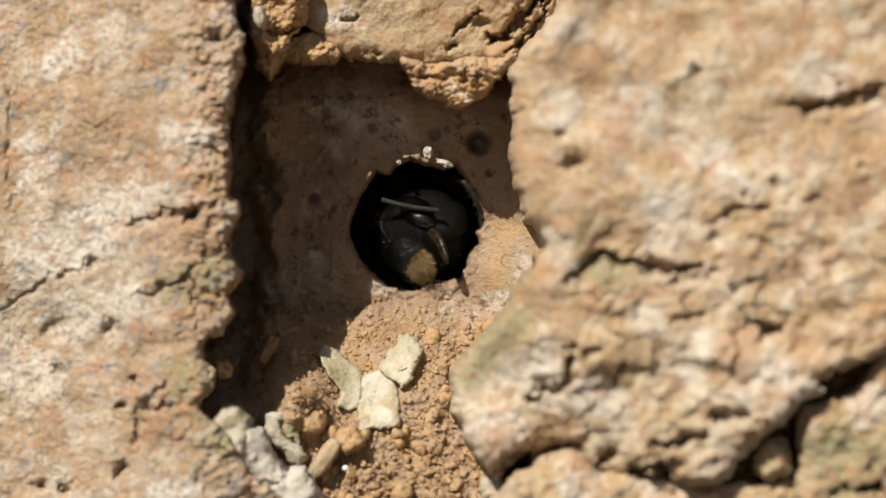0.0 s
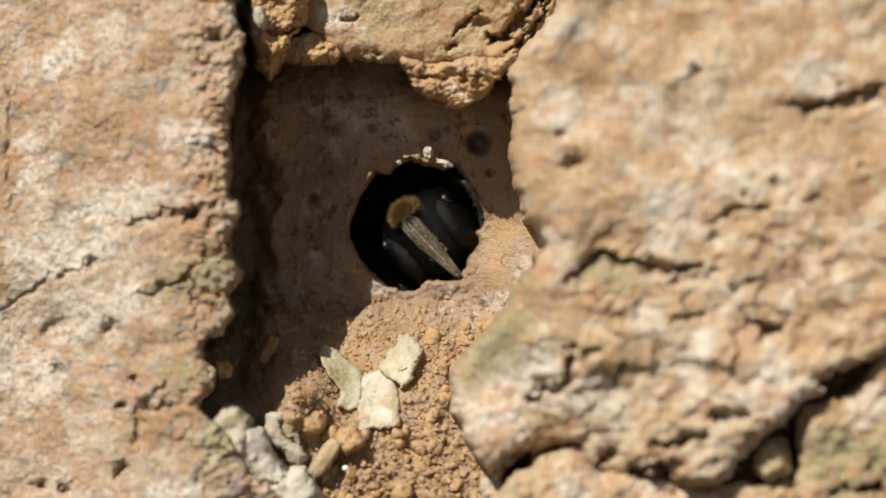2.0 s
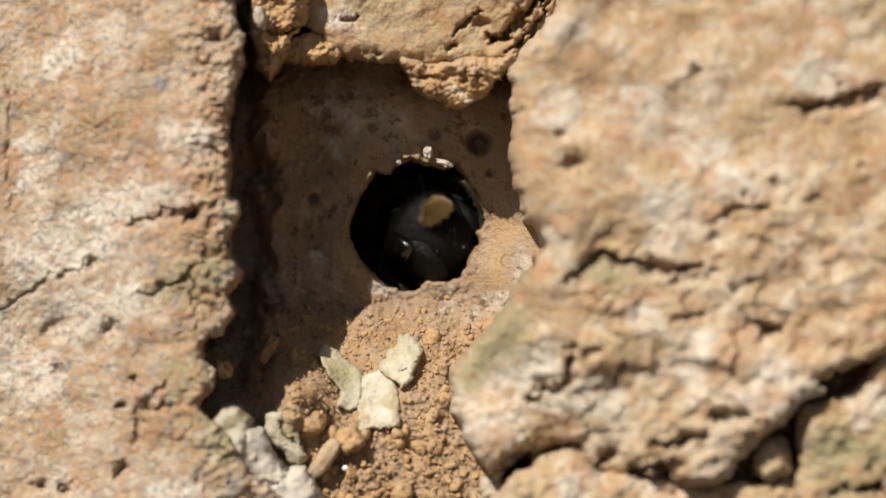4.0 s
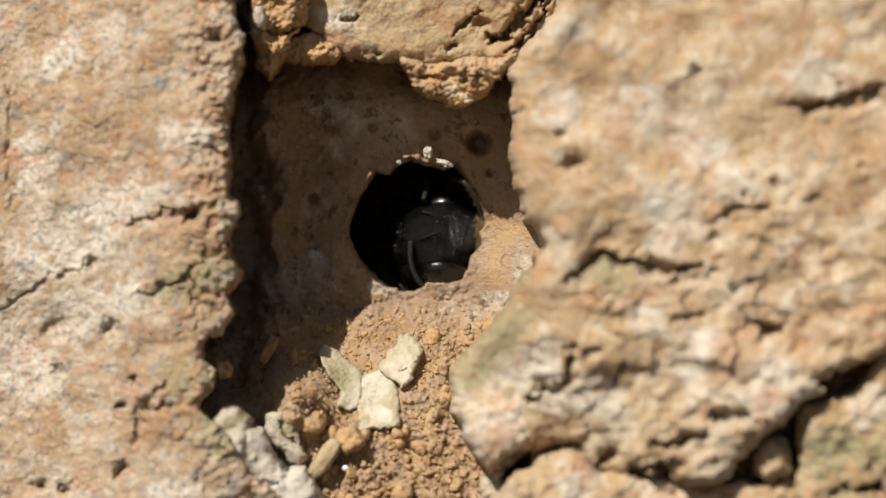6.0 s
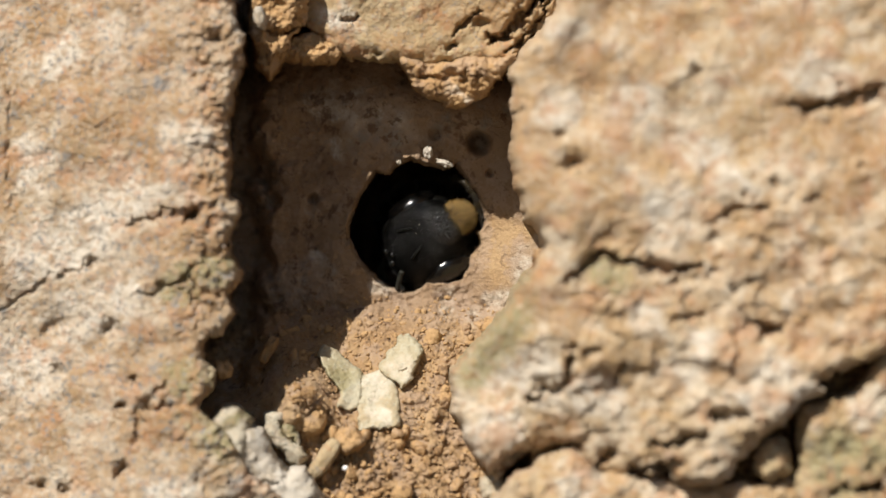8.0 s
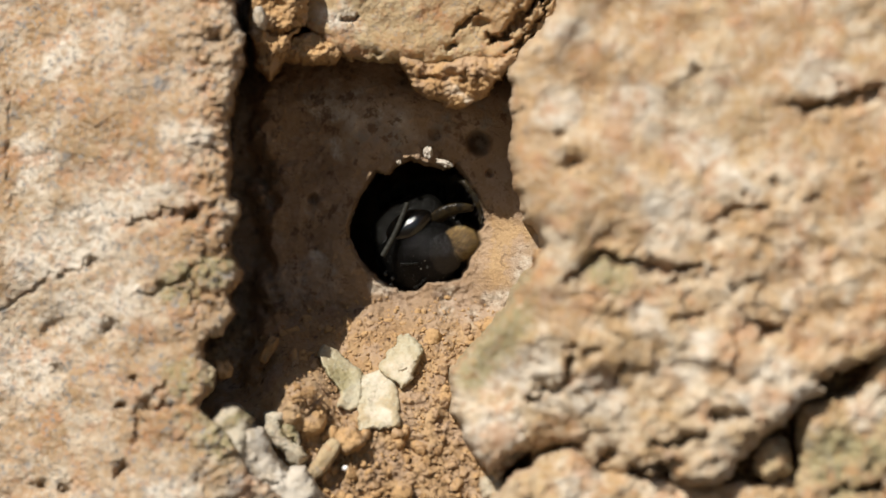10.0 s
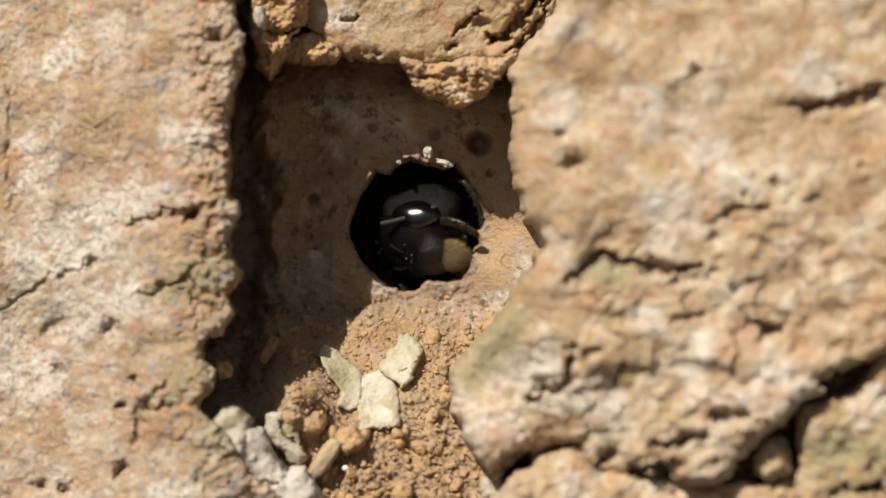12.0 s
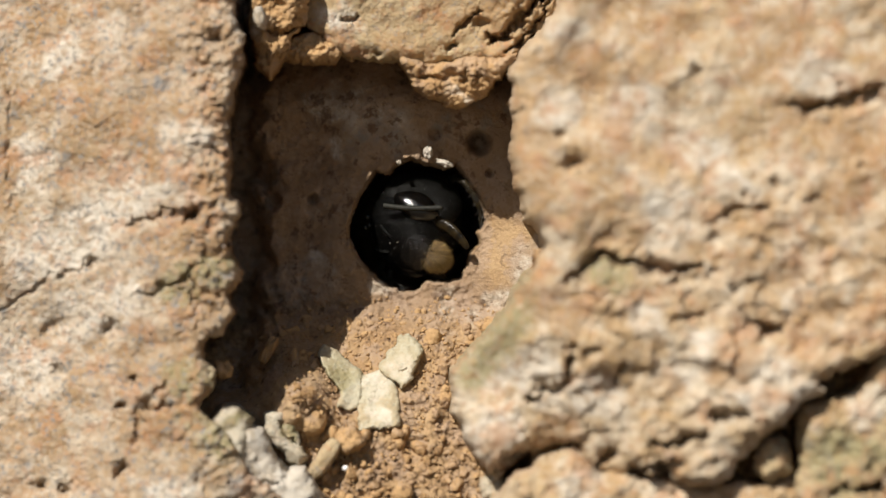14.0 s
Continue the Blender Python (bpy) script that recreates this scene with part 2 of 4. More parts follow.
def clay_plain(x, z):
    """The broad form of the clay joint: a hollow that swells forward to its foot, its side and its roof."""
    low = np.maximum(-2.9 - z - 0.12 * np.abs(x + 1.5), 0)
    return -9.0 * (1 - np.exp(-low / 7.0)) - 1.9 * step01(x, 0.8, 6.0) - 0.5 * step01(z, 5.0, 8.0) + 1.4 * step01(z, 8.5, 11.5)


def mound(x, z):
    """A heap of clay beside the lime flakes."""
    return 4.1 * np.exp(-((x + 8.5) / 1.7) ** 2 - ((z + 8.3) / 2.2) ** 2)


def clay_depth(x, z):
    """Depth of the clay joint without the burrow."""
    y = clay_plain(x, z)
    y = y + (1.4 * step01(-x, 4.5, 8.5) + 2.6 * step01(-x + 1.2 * fbm(x, z, 2.5, 3, 77), 9.8, 11.8)) * (1 - step01(-z, 7, 10))
    side = step01(x, 1.2, 2.4) * step01(z, -3.5, -2.0)  # the smooth bare clay beside the burrow
    y = y + 0.35 * fbm(x, z, 4.0, 2, 70) + (1 - 0.8 * side) * 0.09 * fbm(x, z, 1.0, 2, 72)
    rubble = step01(-z, 1.6, 3.8) * (1 - 0.75 * step01(x, 1.5, 3.2) * step01(z, -7.0, -5.0))
    rubble = rubble * (1 - 0.7 * np.exp(-((x + 4.4) / 2.6) ** 2 - ((z + 7.7) / 2.2) ** 2))  # packed flat under the lime
    y = y - rubble * (0.5 * fbm(x, z, 1.9, 5, 81, 0.6) + 0.2 * (0.4 - billow(x, z, 0.7, 2, 85)))
    y = y + (1 - rubble) * (0.14 - 0.115 * side) * fbm(x, z, 0.8, 4, 88, 0.6)
    y = y - mound(x, z)
    # small pits in the smooth clay of the recess
    for px, pz, r, d in ((2.13, 6.30, 0.62, 2.0), (-7.70, 2.97, 0.28, 0.8), (-10.07, 2.87, 0.45, 1.0), (-0.47, 6.77, 0.35, 0.5), (2.73, 4.47, 0.22, 0.5)):
        y = y + d * np.exp(-(np.hypot(x - px, z - pz) / r) ** 4)
    return y


def build_setting():
    x, z, quads = sheet(-15.5, 8.0, -17.5, 16.5, 0.065)
    y = clay_depth(x, z)
    dx, dz = x - HOLE[0], z - HOLE[1]
    ang = np.arctan2(dz, dx)
    rim = np.interp(np.degrees(ang), [p[0] for p in RIM], [p[1] for p in RIM], period=360) + 0.10 * perlin(np.cos(ang) * 9, 0.4, np.sin(ang) * 9, 96) + 0.05 * perlin(np.cos(ang) * 17, 0.7, np.sin(ang) * 17, 98)
    inward = rim - np.hypot(dx, dz)
    lip = np.exp(-(np.maximum(-inward, 0) / 0.35) ** 2) * 0.15 * fbm(x, z, 0.45, 2, 97)
    y = np.where(inward > 0, y + np.minimum(inward * 9, 1.1), y + lip)
    quads = quads[~(inward > 0.14)[quads].all(axis=1)]
    spots = [(-3.47, -2.30, 0.8, 0), (0.20, -2.97, 0.9, 0), (4.03, -1.80, 1.0, 0), (5.33, 0.37, 1.1, 0), (5.07, -1.30, 0.9, 0), (3.20, -2.80, 0.8, 0), (2.03, -4.13, 1.0, 0), (4.70, -0.80, 0.8, 0), (0.53, -4.97, 0.7, 0),
             (-4.80, 8.70, 1.2, 0), (-6.47, 6.03, 1.0, 0), (-0.47, 7.03, 1.2, 2), (-4.13, 7.70, 2.6, 0), (-7.60, -8.40, 1.5, 0), (-8.60, -9.30, 1.0, 0), (-7.13, 9.03, 1.6, 0),
             (-7.47, -0.97, 1.0, 0), (-8.80, -2.63, 2.2, 2), (1.87, 8.03, 2.0, 2), (-3.80, 6.20, 1.6, 2), (2.60, 0.20, 1.6, 1), (3.60, 0.60, 1.6, 1), (3.00, -1.20, 1.4, 1)]
    soil = patches_of(x, z, spots)
    soil[:, 1] = np.maximum(soil[:, 1], step01(-z + 0.6 * fbm(x, z, 1.5, 3, 79), 3.4, 5.2))  # loose crumbled soil below the burrow
    ob = link_mesh("mortar", np.column_stack([x, y, z]), quads, CLAY, patch=soil)
    tagged(ob, "sandy ochre clay joint with a round burrow dug into it", "clay mortar", kind="structure")

    x, z, quads = sheet(5.0, 30.0, -18.5, 0.0, 0.12)
    y = -12.6 + 0.9 * fbm(x, z, 2.2, 5, 74, 0.6)
    ob = link_mesh("mortar", np.column_stack([x, y, z]), quads, CRUMB, patch=np.zeros((len(x), 3)))
    tagged(ob, "crumbling clay packed behind the jammed stones", "clay mortar", kind="structure")

    # the burrow widens behind its rim and runs back into the wall
    rows, around = 40, 96
    a, d = np.meshgrid(np.linspace(0, 2 * math.pi, around, endpoint=False), np.linspace(0, 1, rows))
    r = 5.0 - 1.3 * d ** 2 + 0.25 * fbm(np.cos(a) * 5, np.sin(a) * 5, 2.0, 3, 99, y=d * 14)
    r[-1] = 0.02
    i = np.arange(rows * around).reshape(rows, around)
    j = np.roll(i, -1, axis=1)
    ob = link_mesh("burrow", np.column_stack([(HOLE[0] + r * np.cos(a)).ravel(), (1.0 + 17.5 * d).ravel(), (HOLE[1] + r * np.sin(a)).ravel()]),
                   np.column_stack([i[:-1].ravel(), i[1:].ravel(), j[1:].ravel(), j[:-1].ravel()]), CLAY, patch=np.zeros((rows * around, 3)))
    tagged(ob, "inside of the dug burrow behind its rim", "burrow", kind="structure")

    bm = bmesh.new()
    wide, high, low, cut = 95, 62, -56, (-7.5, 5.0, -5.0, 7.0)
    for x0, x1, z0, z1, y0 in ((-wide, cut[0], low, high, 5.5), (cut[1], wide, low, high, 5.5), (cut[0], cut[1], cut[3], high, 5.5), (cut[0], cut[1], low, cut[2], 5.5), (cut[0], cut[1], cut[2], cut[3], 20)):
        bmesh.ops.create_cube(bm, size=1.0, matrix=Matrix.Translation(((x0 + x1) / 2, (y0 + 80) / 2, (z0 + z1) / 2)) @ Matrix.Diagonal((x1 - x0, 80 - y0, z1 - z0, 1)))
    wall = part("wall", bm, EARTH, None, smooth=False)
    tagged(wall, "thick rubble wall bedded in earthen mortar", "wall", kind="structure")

    # unseen ground, added to close the place and bounce a little light
    bm = bmesh.new()
    bmesh.ops.create_grid(bm, x_segments=40, y_segments=40, size=60000, matrix=Matrix.Translation((0, 0, -55)))
    tagged(part("ground", bm, EARTH, None), "unseen dark ground added for bounced light below the wall", "ground", kind="structure")


build_setting()


# ---- the stones round the joint ----
def ledges(x, z, pitch, seed, lean=0.12):
    """Broken layers: each comes forward downwards and is undercut, 0 to 1."""
    s = z / pitch + lean * x / pitch + 1.5 * fbm(x, z, pitch * 2.2, 3, seed, 0.5)
    f = s - np.floor(s)
    return np.where(f > 0.2, (1 - f) / 0.8, f / 0.2)


def shards(x, z, size, seed, tilt=0.5):
    """A broken face: plates of irregular outline, each at its own height and tilt, and the width to the next plate."""
    x, z = x / size, z / size
    ix, iz = np.floor(x).astype(np.int64), np.floor(z).astype(np.int64)
    first, second, high = np.full(np.shape(x), 9.0), np.full(np.shape(x), 9.0), np.zeros(np.shape(x))
    for ax in (-1, 0, 1):
        for az in (-1, 0, 1):
            h = corner(ix + ax, iz + az, ix * 0 + 7, seed)
            dx = x - (ix + ax + (h & 255) / 255)
            dz = z - (iz + az + ((h >> 8) & 255) / 255)
            d = np.hypot(dx, dz)
            plate = ((h >> 16) & 255) / 255 - 0.5 + tilt * (dx * (((h >> 4) & 255) / 127.5 - 1) + dz * (((h >> 12) & 255) / 127.5 - 1))
            nearer = d < first
            second = np.where(nearer, first, np.minimum(second, d))
            high = np.where(nearer, plate, high)
            first = np.where(nearer, d, first)
    return high, (second - first) * size


def rough_left(x, z):
    jx, jz = x + 0.35 * fbm(x, z, 0.9, 3, 12, 0.6), z + 0.35 * fbm(x, z, 0.9, 3, 13, 0.6)
    plate, gap = shards(jx, jz, 1.7, 15, 0.7)
    margin = step01(x + 0.8 * fbm(x, z, 3, 2, 16), -16.5, -13.5)
    return 0.55 * fbm(x, z, 7, 3, 11) + 0.17 * fbm(x, z, 2.4, 6, 14, 0.66) + 0.06 * (0.4 - billow(x, z, 0.8, 3, 17, 0.65)) + 0.05 * plate + 0.01 * np.exp(-(gap / 0.1) ** 2) + margin * (0.3 * fbm(x, z, 1.3, 4, 18, 0.65) + 0.35 * (billow(x, z, 0.75, 3, 19, 0.6) - 0.35))


def rough_right(x, z):
    craggy = 0.28 + 0.72 * step01(-z + 0.16 * (x - 10), -5, 6)
    big = 0.5 + 0.9 * fbm(x, z, 4, 2, 36)
    jx, jz = x + 0.55 * fbm(x, z, 1.3, 4, 38, 0.6), z + 0.55 * fbm(x, z, 1.3, 4, 39, 0.6)
    plate, gap = shards(jx * 0.8, jz, 2.4, 65, 0.8)
    small, _ = shards(jx, jz, 1.0, 67, 0.8)
    even = (1 - 0.85 * (1 - step01(to_line(x, z, [(4.70, -1.97), (1.53, -7.63)]), 0.9, 2.2))) * (1 - 0.45 * (1 - step01(to_line(x, z, [(1.53, -7.63), (2.5, -11.5)]), 2.0, 5.0)))
    return 0.7 * fbm(x, z, 6, 3, 24) + even * (0.1 + 0.14 * craggy) * fbm(x, z, 1.8, 4, 28, 0.58) + 0.06 * step01(-z, 3, 8) * fbm(x, z, 0.7, 4, 33, 0.65) + even * craggy * (0.26 * plate + 0.08 * small + 0.05 * np.exp(-(gap / 0.16) ** 2) + 0.3 * fbm(jx, jz, 2.8, 3, 27, 0.5) - 0.2 * np.clip(big, 0.05, 1.2) * ledges(jx, jz, 2.6, 63))


def rough_small(x, z):
    return 0.4 * fbm(x, z, 3.5, 3, 41) + 0.4 * fbm(x, z, 1.4, 5, 44, 0.58)


def rough_tawny(x, z):
    return 0.4 * fbm(x, z, 3.5, 3, 41) + 0.13 * fbm(x, z, 1.4, 5, 44, 0.6) + 0.35 * (0.4 - billow(x, z, 1.1, 2, 47)) * step01(x, 1.5, 4.0)


def build_stones():
    boulder("boulder", [(-29.13, 17.70), (-12.30, 17.70), (-12.47, 14.03), (-11.87, 12.70), (-11.97, 11.03), (-12.53, 8.70), (-12.87, 7.70), (-12.67, 4.70), (-12.73, 3.20), (-12.47, 2.53), (-12.60, 1.37), (-12.80, -0.63), (-12.13, -1.37), (-12.30, -2.30), (-12.97, -2.80), (-12.47, -3.57), (-12.87, -4.37), (-13.87, -5.30), (-14.20, -6.50), (-13.50, -7.10), (-13.80, -8.03), (-14.40, -9.47), (-12.80, -10.97), (-11.47, -13.30), (-9.47, -14.97), (-8.80, -17.97), (-29.13, -17.97)],
            lambda x, z: -8.6 - 3.1 * step01(x, -27, -14) - 0.5 * step01(-z, 9, 16) + 0.06 * np.maximum(z - 6, 0) + 3.2 * step01(z, 14.8, 16.4) * step01(x, -21, -17), rough_left,
            [([(-18.63, 1.37), (-17.40, 1.87), (-15.47, 2.23), (-14.53, 2.03)], 0.2, 0.6), ([(-26.13, -3.50), (-24.80, -2.63), (-23.13, -1.80), (-21.13, -0.97)], 0.15, 0.28), ([(-17.80, -2.70), (-16.13, -2.17), (-15.13, -1.63), (-14.40, -0.90)], 0.25, 0.7),
             ([(-15.00, -3.47), (-14.63, -1.63)], 0.20, 1.3), ([(-18.13, -11.63), (-17.97, -9.37), (-16.40, -8.03)], 0.33, 0.4), ([(-25.67, 9.70), (-25.63, 8.03), (-25.30, 2.03)], 0.10, 0.18), ([(-13.53, 8.53), (-12.80, 8.20)], 0.20, 1.0),
             ([(-13.63, 5.77), (-12.93, 5.23)], 0.20, 1.0), ([(-17.63, -9.37), (-16.13, -9.03)], 0.23, 0.5)],
            [(-14.80, 1.97, 0.36, 1.8), (-19.73, -4.80, 0.5, 0.9), (-22.97, -4.63, 0.7, 0.55), (-19.00, -9.37, 0.30, 1.1), (-18.47, -7.83, 0.27, 0.8), (-19.07, -12.90, 0.30, 0.9),
             (-22.80, -7.30, 0.30, 0.6), (-22.30, -14.23, 0.37, 1.0), (-20.63, -0.90, 0.27, 0.7), (-23.80, -14.03, 0.30, 0.9), (-13.30, 12.43, 0.27, 0.8), (-17.40, -9.23, 0.33, 1.0)],
            [(-20.13, 1.37, 2.6, 0), (-22.13, 0.37, 2.6, 0), (-17.63, 3.53, 2.2, 0), (-21.47, -3.97, 2.4, 0), (-16.13, -14.63, 1.6, 0), (-24.80, -6.63, 2.0, 0), (-18.97, 12.70, 1.6, 0), (-23.13, 13.70, 1.2, 1), (-26.13, 3.03, 1.4, 1), (-18.13, 7.70, 2.2, 1), (-22.63, 11.53, 1.5, 0), (-14.97, 6.37, 1.9, 0), (-24.80, -0.97, 2.2, 0), (-24.13, -8.30, 1.6, 0), (-15.47, 3.70, 1.6, 0), (-19.47, -3.30, 2.2, 0), (-24.13, 5.03, 1.6, 0),
             (-13.80, 12.03, 2.0, 1), (-13.30, 4.70, 1.8, 1), (-16.13, -5.97, 2.8, 1), (-14.80, -8.63, 2.4, 2), (-18.13, -6.97, 1.8, 1), (-15.13, -1.97, 1.6, 2), (-17.47, 11.70, 2.2, 1), (-14.47, -0.30, 2.4, 1), (-13.30, -2.97, 1.6, 1), (-13.13, 8.70, 1.6, 1), (-20.80, 8.03, 1.8, 1), (-25.97, 4.70, 1.0, 1), (-15.13, 1.37, 2.0, 1), (-14.80, -3.97, 1.8, 1), (-17.47, -10.30, 1.6, 1), (-16.80, 5.03, 1.5, 1), (-12.13, -10.97, 2.2, 2), (-13.47, -1.30, 1.0, 2)],
            STONE_L, "large weathered beige limestone block with pale blotches and fine pits", seed=100, edge=0.36, rounding=0.7, slope=60)

    boulder("boulder", [(3.97, 10.30), (4.47, 11.10), (6.87, 13.90), (7.20, 17.70), (31.20, 17.70), (31.20, -5.00), (26.10, -5.90), (25.10, -6.55), (23.00, -7.30), (22.00, -7.75), (22.30, -8.30), (21.40, -8.95), (20.40, -9.70), (20.10, -10.40), (18.70, -11.00), (17.60, -12.20), (16.90, -13.40), (13.20, -13.37), (9.20, -13.17), (7.37, -11.63), (4.87, -12.03), (3.13, -13.37), (1.70, -11.63), (0.53, -9.63), (0.73, -7.30), (4.13, -2.97), (6.07, 0.03), (5.93, 1.30), (5.00, 1.87), (4.23, 5.37), (4.30, 8.03)],
            lambda x, z: -17.6 + 0.8 * step01(-x - z * 0.2, -8, -3) + 2.8 * step01(-x - 0.75 * z, -4.0, 5.0) - 1.2 * step01(x, 12, 24), rough_right,
            [([(21.37, 8.30), (22.53, 8.43), (23.70, 8.77), (24.87, 9.20), (25.87, 9.43)], 0.40, 1.5), ([(7.20, -2.03), (8.20, -1.37), (9.33, -0.30)], 0.30, 1.4), ([(9.87, -0.47), (11.87, -0.83), (13.20, -1.30), (15.20, -0.97)], 0.37, 1.7),
             ([(15.87, 1.50), (17.20, 2.37), (19.27, 2.43)], 0.23, 1.0), ([(18.03, -4.50), (19.80, -4.77)], 0.37, 1.7),
             ([(16.03, -9.97), (17.87, -9.63)], 0.30, 1.4), ([(12.87, -11.63), (15.20, -11.10)], 0.33, 1.9), ([(11.37, -13.03), (13.70, -12.83)], 0.47, 2.5), ([(8.87, -12.97), (10.27, -11.90)], 0.27, 1.6),
             ([(4.70, -8.83), (7.20, -8.03), (7.60, -6.23)], 0.30, 1.6), ([(8.20, -6.37), (9.27, -5.77)], 0.23, 1.0), ([(13.53, -4.17), (15.37, -3.97)], 0.20, 0.7), ([(17.20, -2.03), (18.93, -1.70)], 0.23, 1.1),
             ([(2.87, -13.97), (3.87, -12.57), (5.53, -11.97), (7.37, -11.50)], 0.47, 2.5), ([(10.33, -7.83), (10.67, -7.13)], 0.23, 1.0)],
            [(7.73, 5.20, 0.47, 1.2), (19.53, 3.87, 0.30, 0.8), (21.93, 2.97, 0.30, 0.7), (14.93, 10.37, 0.37, 0.9), (7.03, 6.70, 0.30, 0.6), (15.93, 0.77, 0.27, 0.6), (4.70, 8.20, 0.27, 0.5),
             (24.70, 4.77, 0.27, 0.6), (12.37, -0.47, 0.30, 0.8)],
            [(22.20, 10.70, 2.4, 0), (13.20, 2.03, 2.4, 0), (7.20, 8.37, 1.8, 0), (15.20, 5.70, 2.0, 0), (9.20, -8.63, 1.8, 0), (20.53, -8.30, 1.8, 0), (13.87, -7.30, 1.4, 0), (11.53, -3.97, 1.6, 0), (13.20, 13.03, 2.2, 1), (7.53, 11.37, 1.8, 1), (13.20, -8.30, 1.4, 1), (17.20, -6.63, 2.0, 1), (6.87, -3.97, 1.8, 1), (21.87, -3.97, 2.0, 1), (23.87, 3.03, 1.8, 1), (7.20, 12.70, 1.6, 0), (15.37, -6.13, 1.8, 0), (18.53, -8.30, 2.2, 0), (5.03, -6.80, 1.6, 0), (2.53, -10.63, 1.6, 0), (20.87, -2.97, 1.4, 0),
             (11.53, 8.03, 2.2, 0), (17.20, 3.70, 1.6, 0), (4.87, 4.03, 1.8, 1), (23.20, 6.37, 2.0, 1), (17.53, -6.80, 1.2, 1), (19.20, 12.70, 2.4, 1), (8.87, 10.37, 1.6, 1),
             (3.70, -7.20, 1.9, 0), (3.20, -11.00, 2.4, 0), (6.00, -8.20, 1.5, 0), (6.40, -10.40, 1.3, 1), (3.70, -3.97, 2.0, 2), (2.87, -5.30, 2.0, 2), (10.20, -1.63, 1.8, 2), (4.87, 6.37, 1.8, 1), (6.03, 3.70, 1.8, 1), (20.87, 7.87, 1.8, 1), (25.20, 6.03, 2.0, 1), (9.53, -1.30, 1.4, 2), (2.03, -6.63, 1.9, 2), (4.70, -2.30, 1.4, 2)],
            STONE_R, "big craggy cream limestone block with pink tones and deep cracks", seed=200, edge=0.3, rounding=1.1, slope=60, soften=1.8)

    boulder("boulder", [(-8.53, 14.03), (-8.13, 17.70), (7.87, 17.70), (7.33, 14.03), (5.20, 12.63), (4.13, 11.23), (0.53, 11.10), (-0.80, 10.97), (-2.80, 11.23), (-5.47, 11.37), (-6.97, 12.20)],
            lambda x, z: -5.5 - 0.1 * (z - 11.2), rough_tawny,
            [([(2.60, 12.37), (3.53, 12.63), (4.70, 13.70), (5.87, 14.70)], 0.30, 1.5), ([(3.87, 11.50), (5.37, 13.03), (6.20, 14.43)], 0.27, 1.2), ([(0.53, 12.70), (2.20, 14.03)], 0.20, 0.8), ([(-6.13, 13.43), (-4.80, 13.50)], 0.17, 0.5)],
            [(2.20, 13.20, 0.40, 0.9), (0.53, 11.87, 0.27, 0.8), (-3.80, 11.63, 0.23, 0.7)],
            [(-5.47, 13.70, 1.2, 0), (-3.13, 12.03, 1.4, 1), (3.87, 13.37, 2.4, 1), (3.20, 12.03, 1.4, 1), (0.53, 14.03, 1.6, 1)],
            STONE_T, "tawny rounded limestone over the clay recess", seed=300, edge=0.35, rounding=0.8, slope=40)

    boulder("boulder", [(20.90, -10.70), (21.10, -9.30), (22.60, -9.10), (24.20, -8.60), (25.20, -7.70), (25.40, -7.00), (26.00, -6.20), (31.20, -5.40), (31.20, -17.97), (21.37, -17.97), (20.80, -14.20), (21.10, -12.20)],
            lambda x, z: -17.4 - 0.4 * step01(x, 21, 25), rough_small, [([(23.20, -14.30), (25.87, -14.03)], 0.27, 1.8)], [],
            [(23.53, -12.63, 2.6, 2), (25.20, -11.63, 1.5, 2), (22.60, -10.00, 1.4, 1), (25.20, -9.30, 1.6, 0), (22.00, -10.60, 0.7, 0)],
            STONE_G, "olive-stained stone wedged under the craggy block", seed=400, edge=0.25, rounding=1.4)

    boulder("boulder", [(2.80, -15.57), (4.03, -13.70), (5.87, -12.57), (7.70, -11.97), (9.37, -13.10), (13.87, -14.03), (21.20, -13.70), (21.53, -17.97), (2.20, -17.97)],
            lambda x, z: -16.6, rough_small, [], [], [(7.87, -13.97, 1.2, 0), (17.20, -14.30, 1.4, 1)],
            STONE_R, "low pale stone course under the craggy block", seed=500, edge=0.25, rounding=1.2)


build_stones()


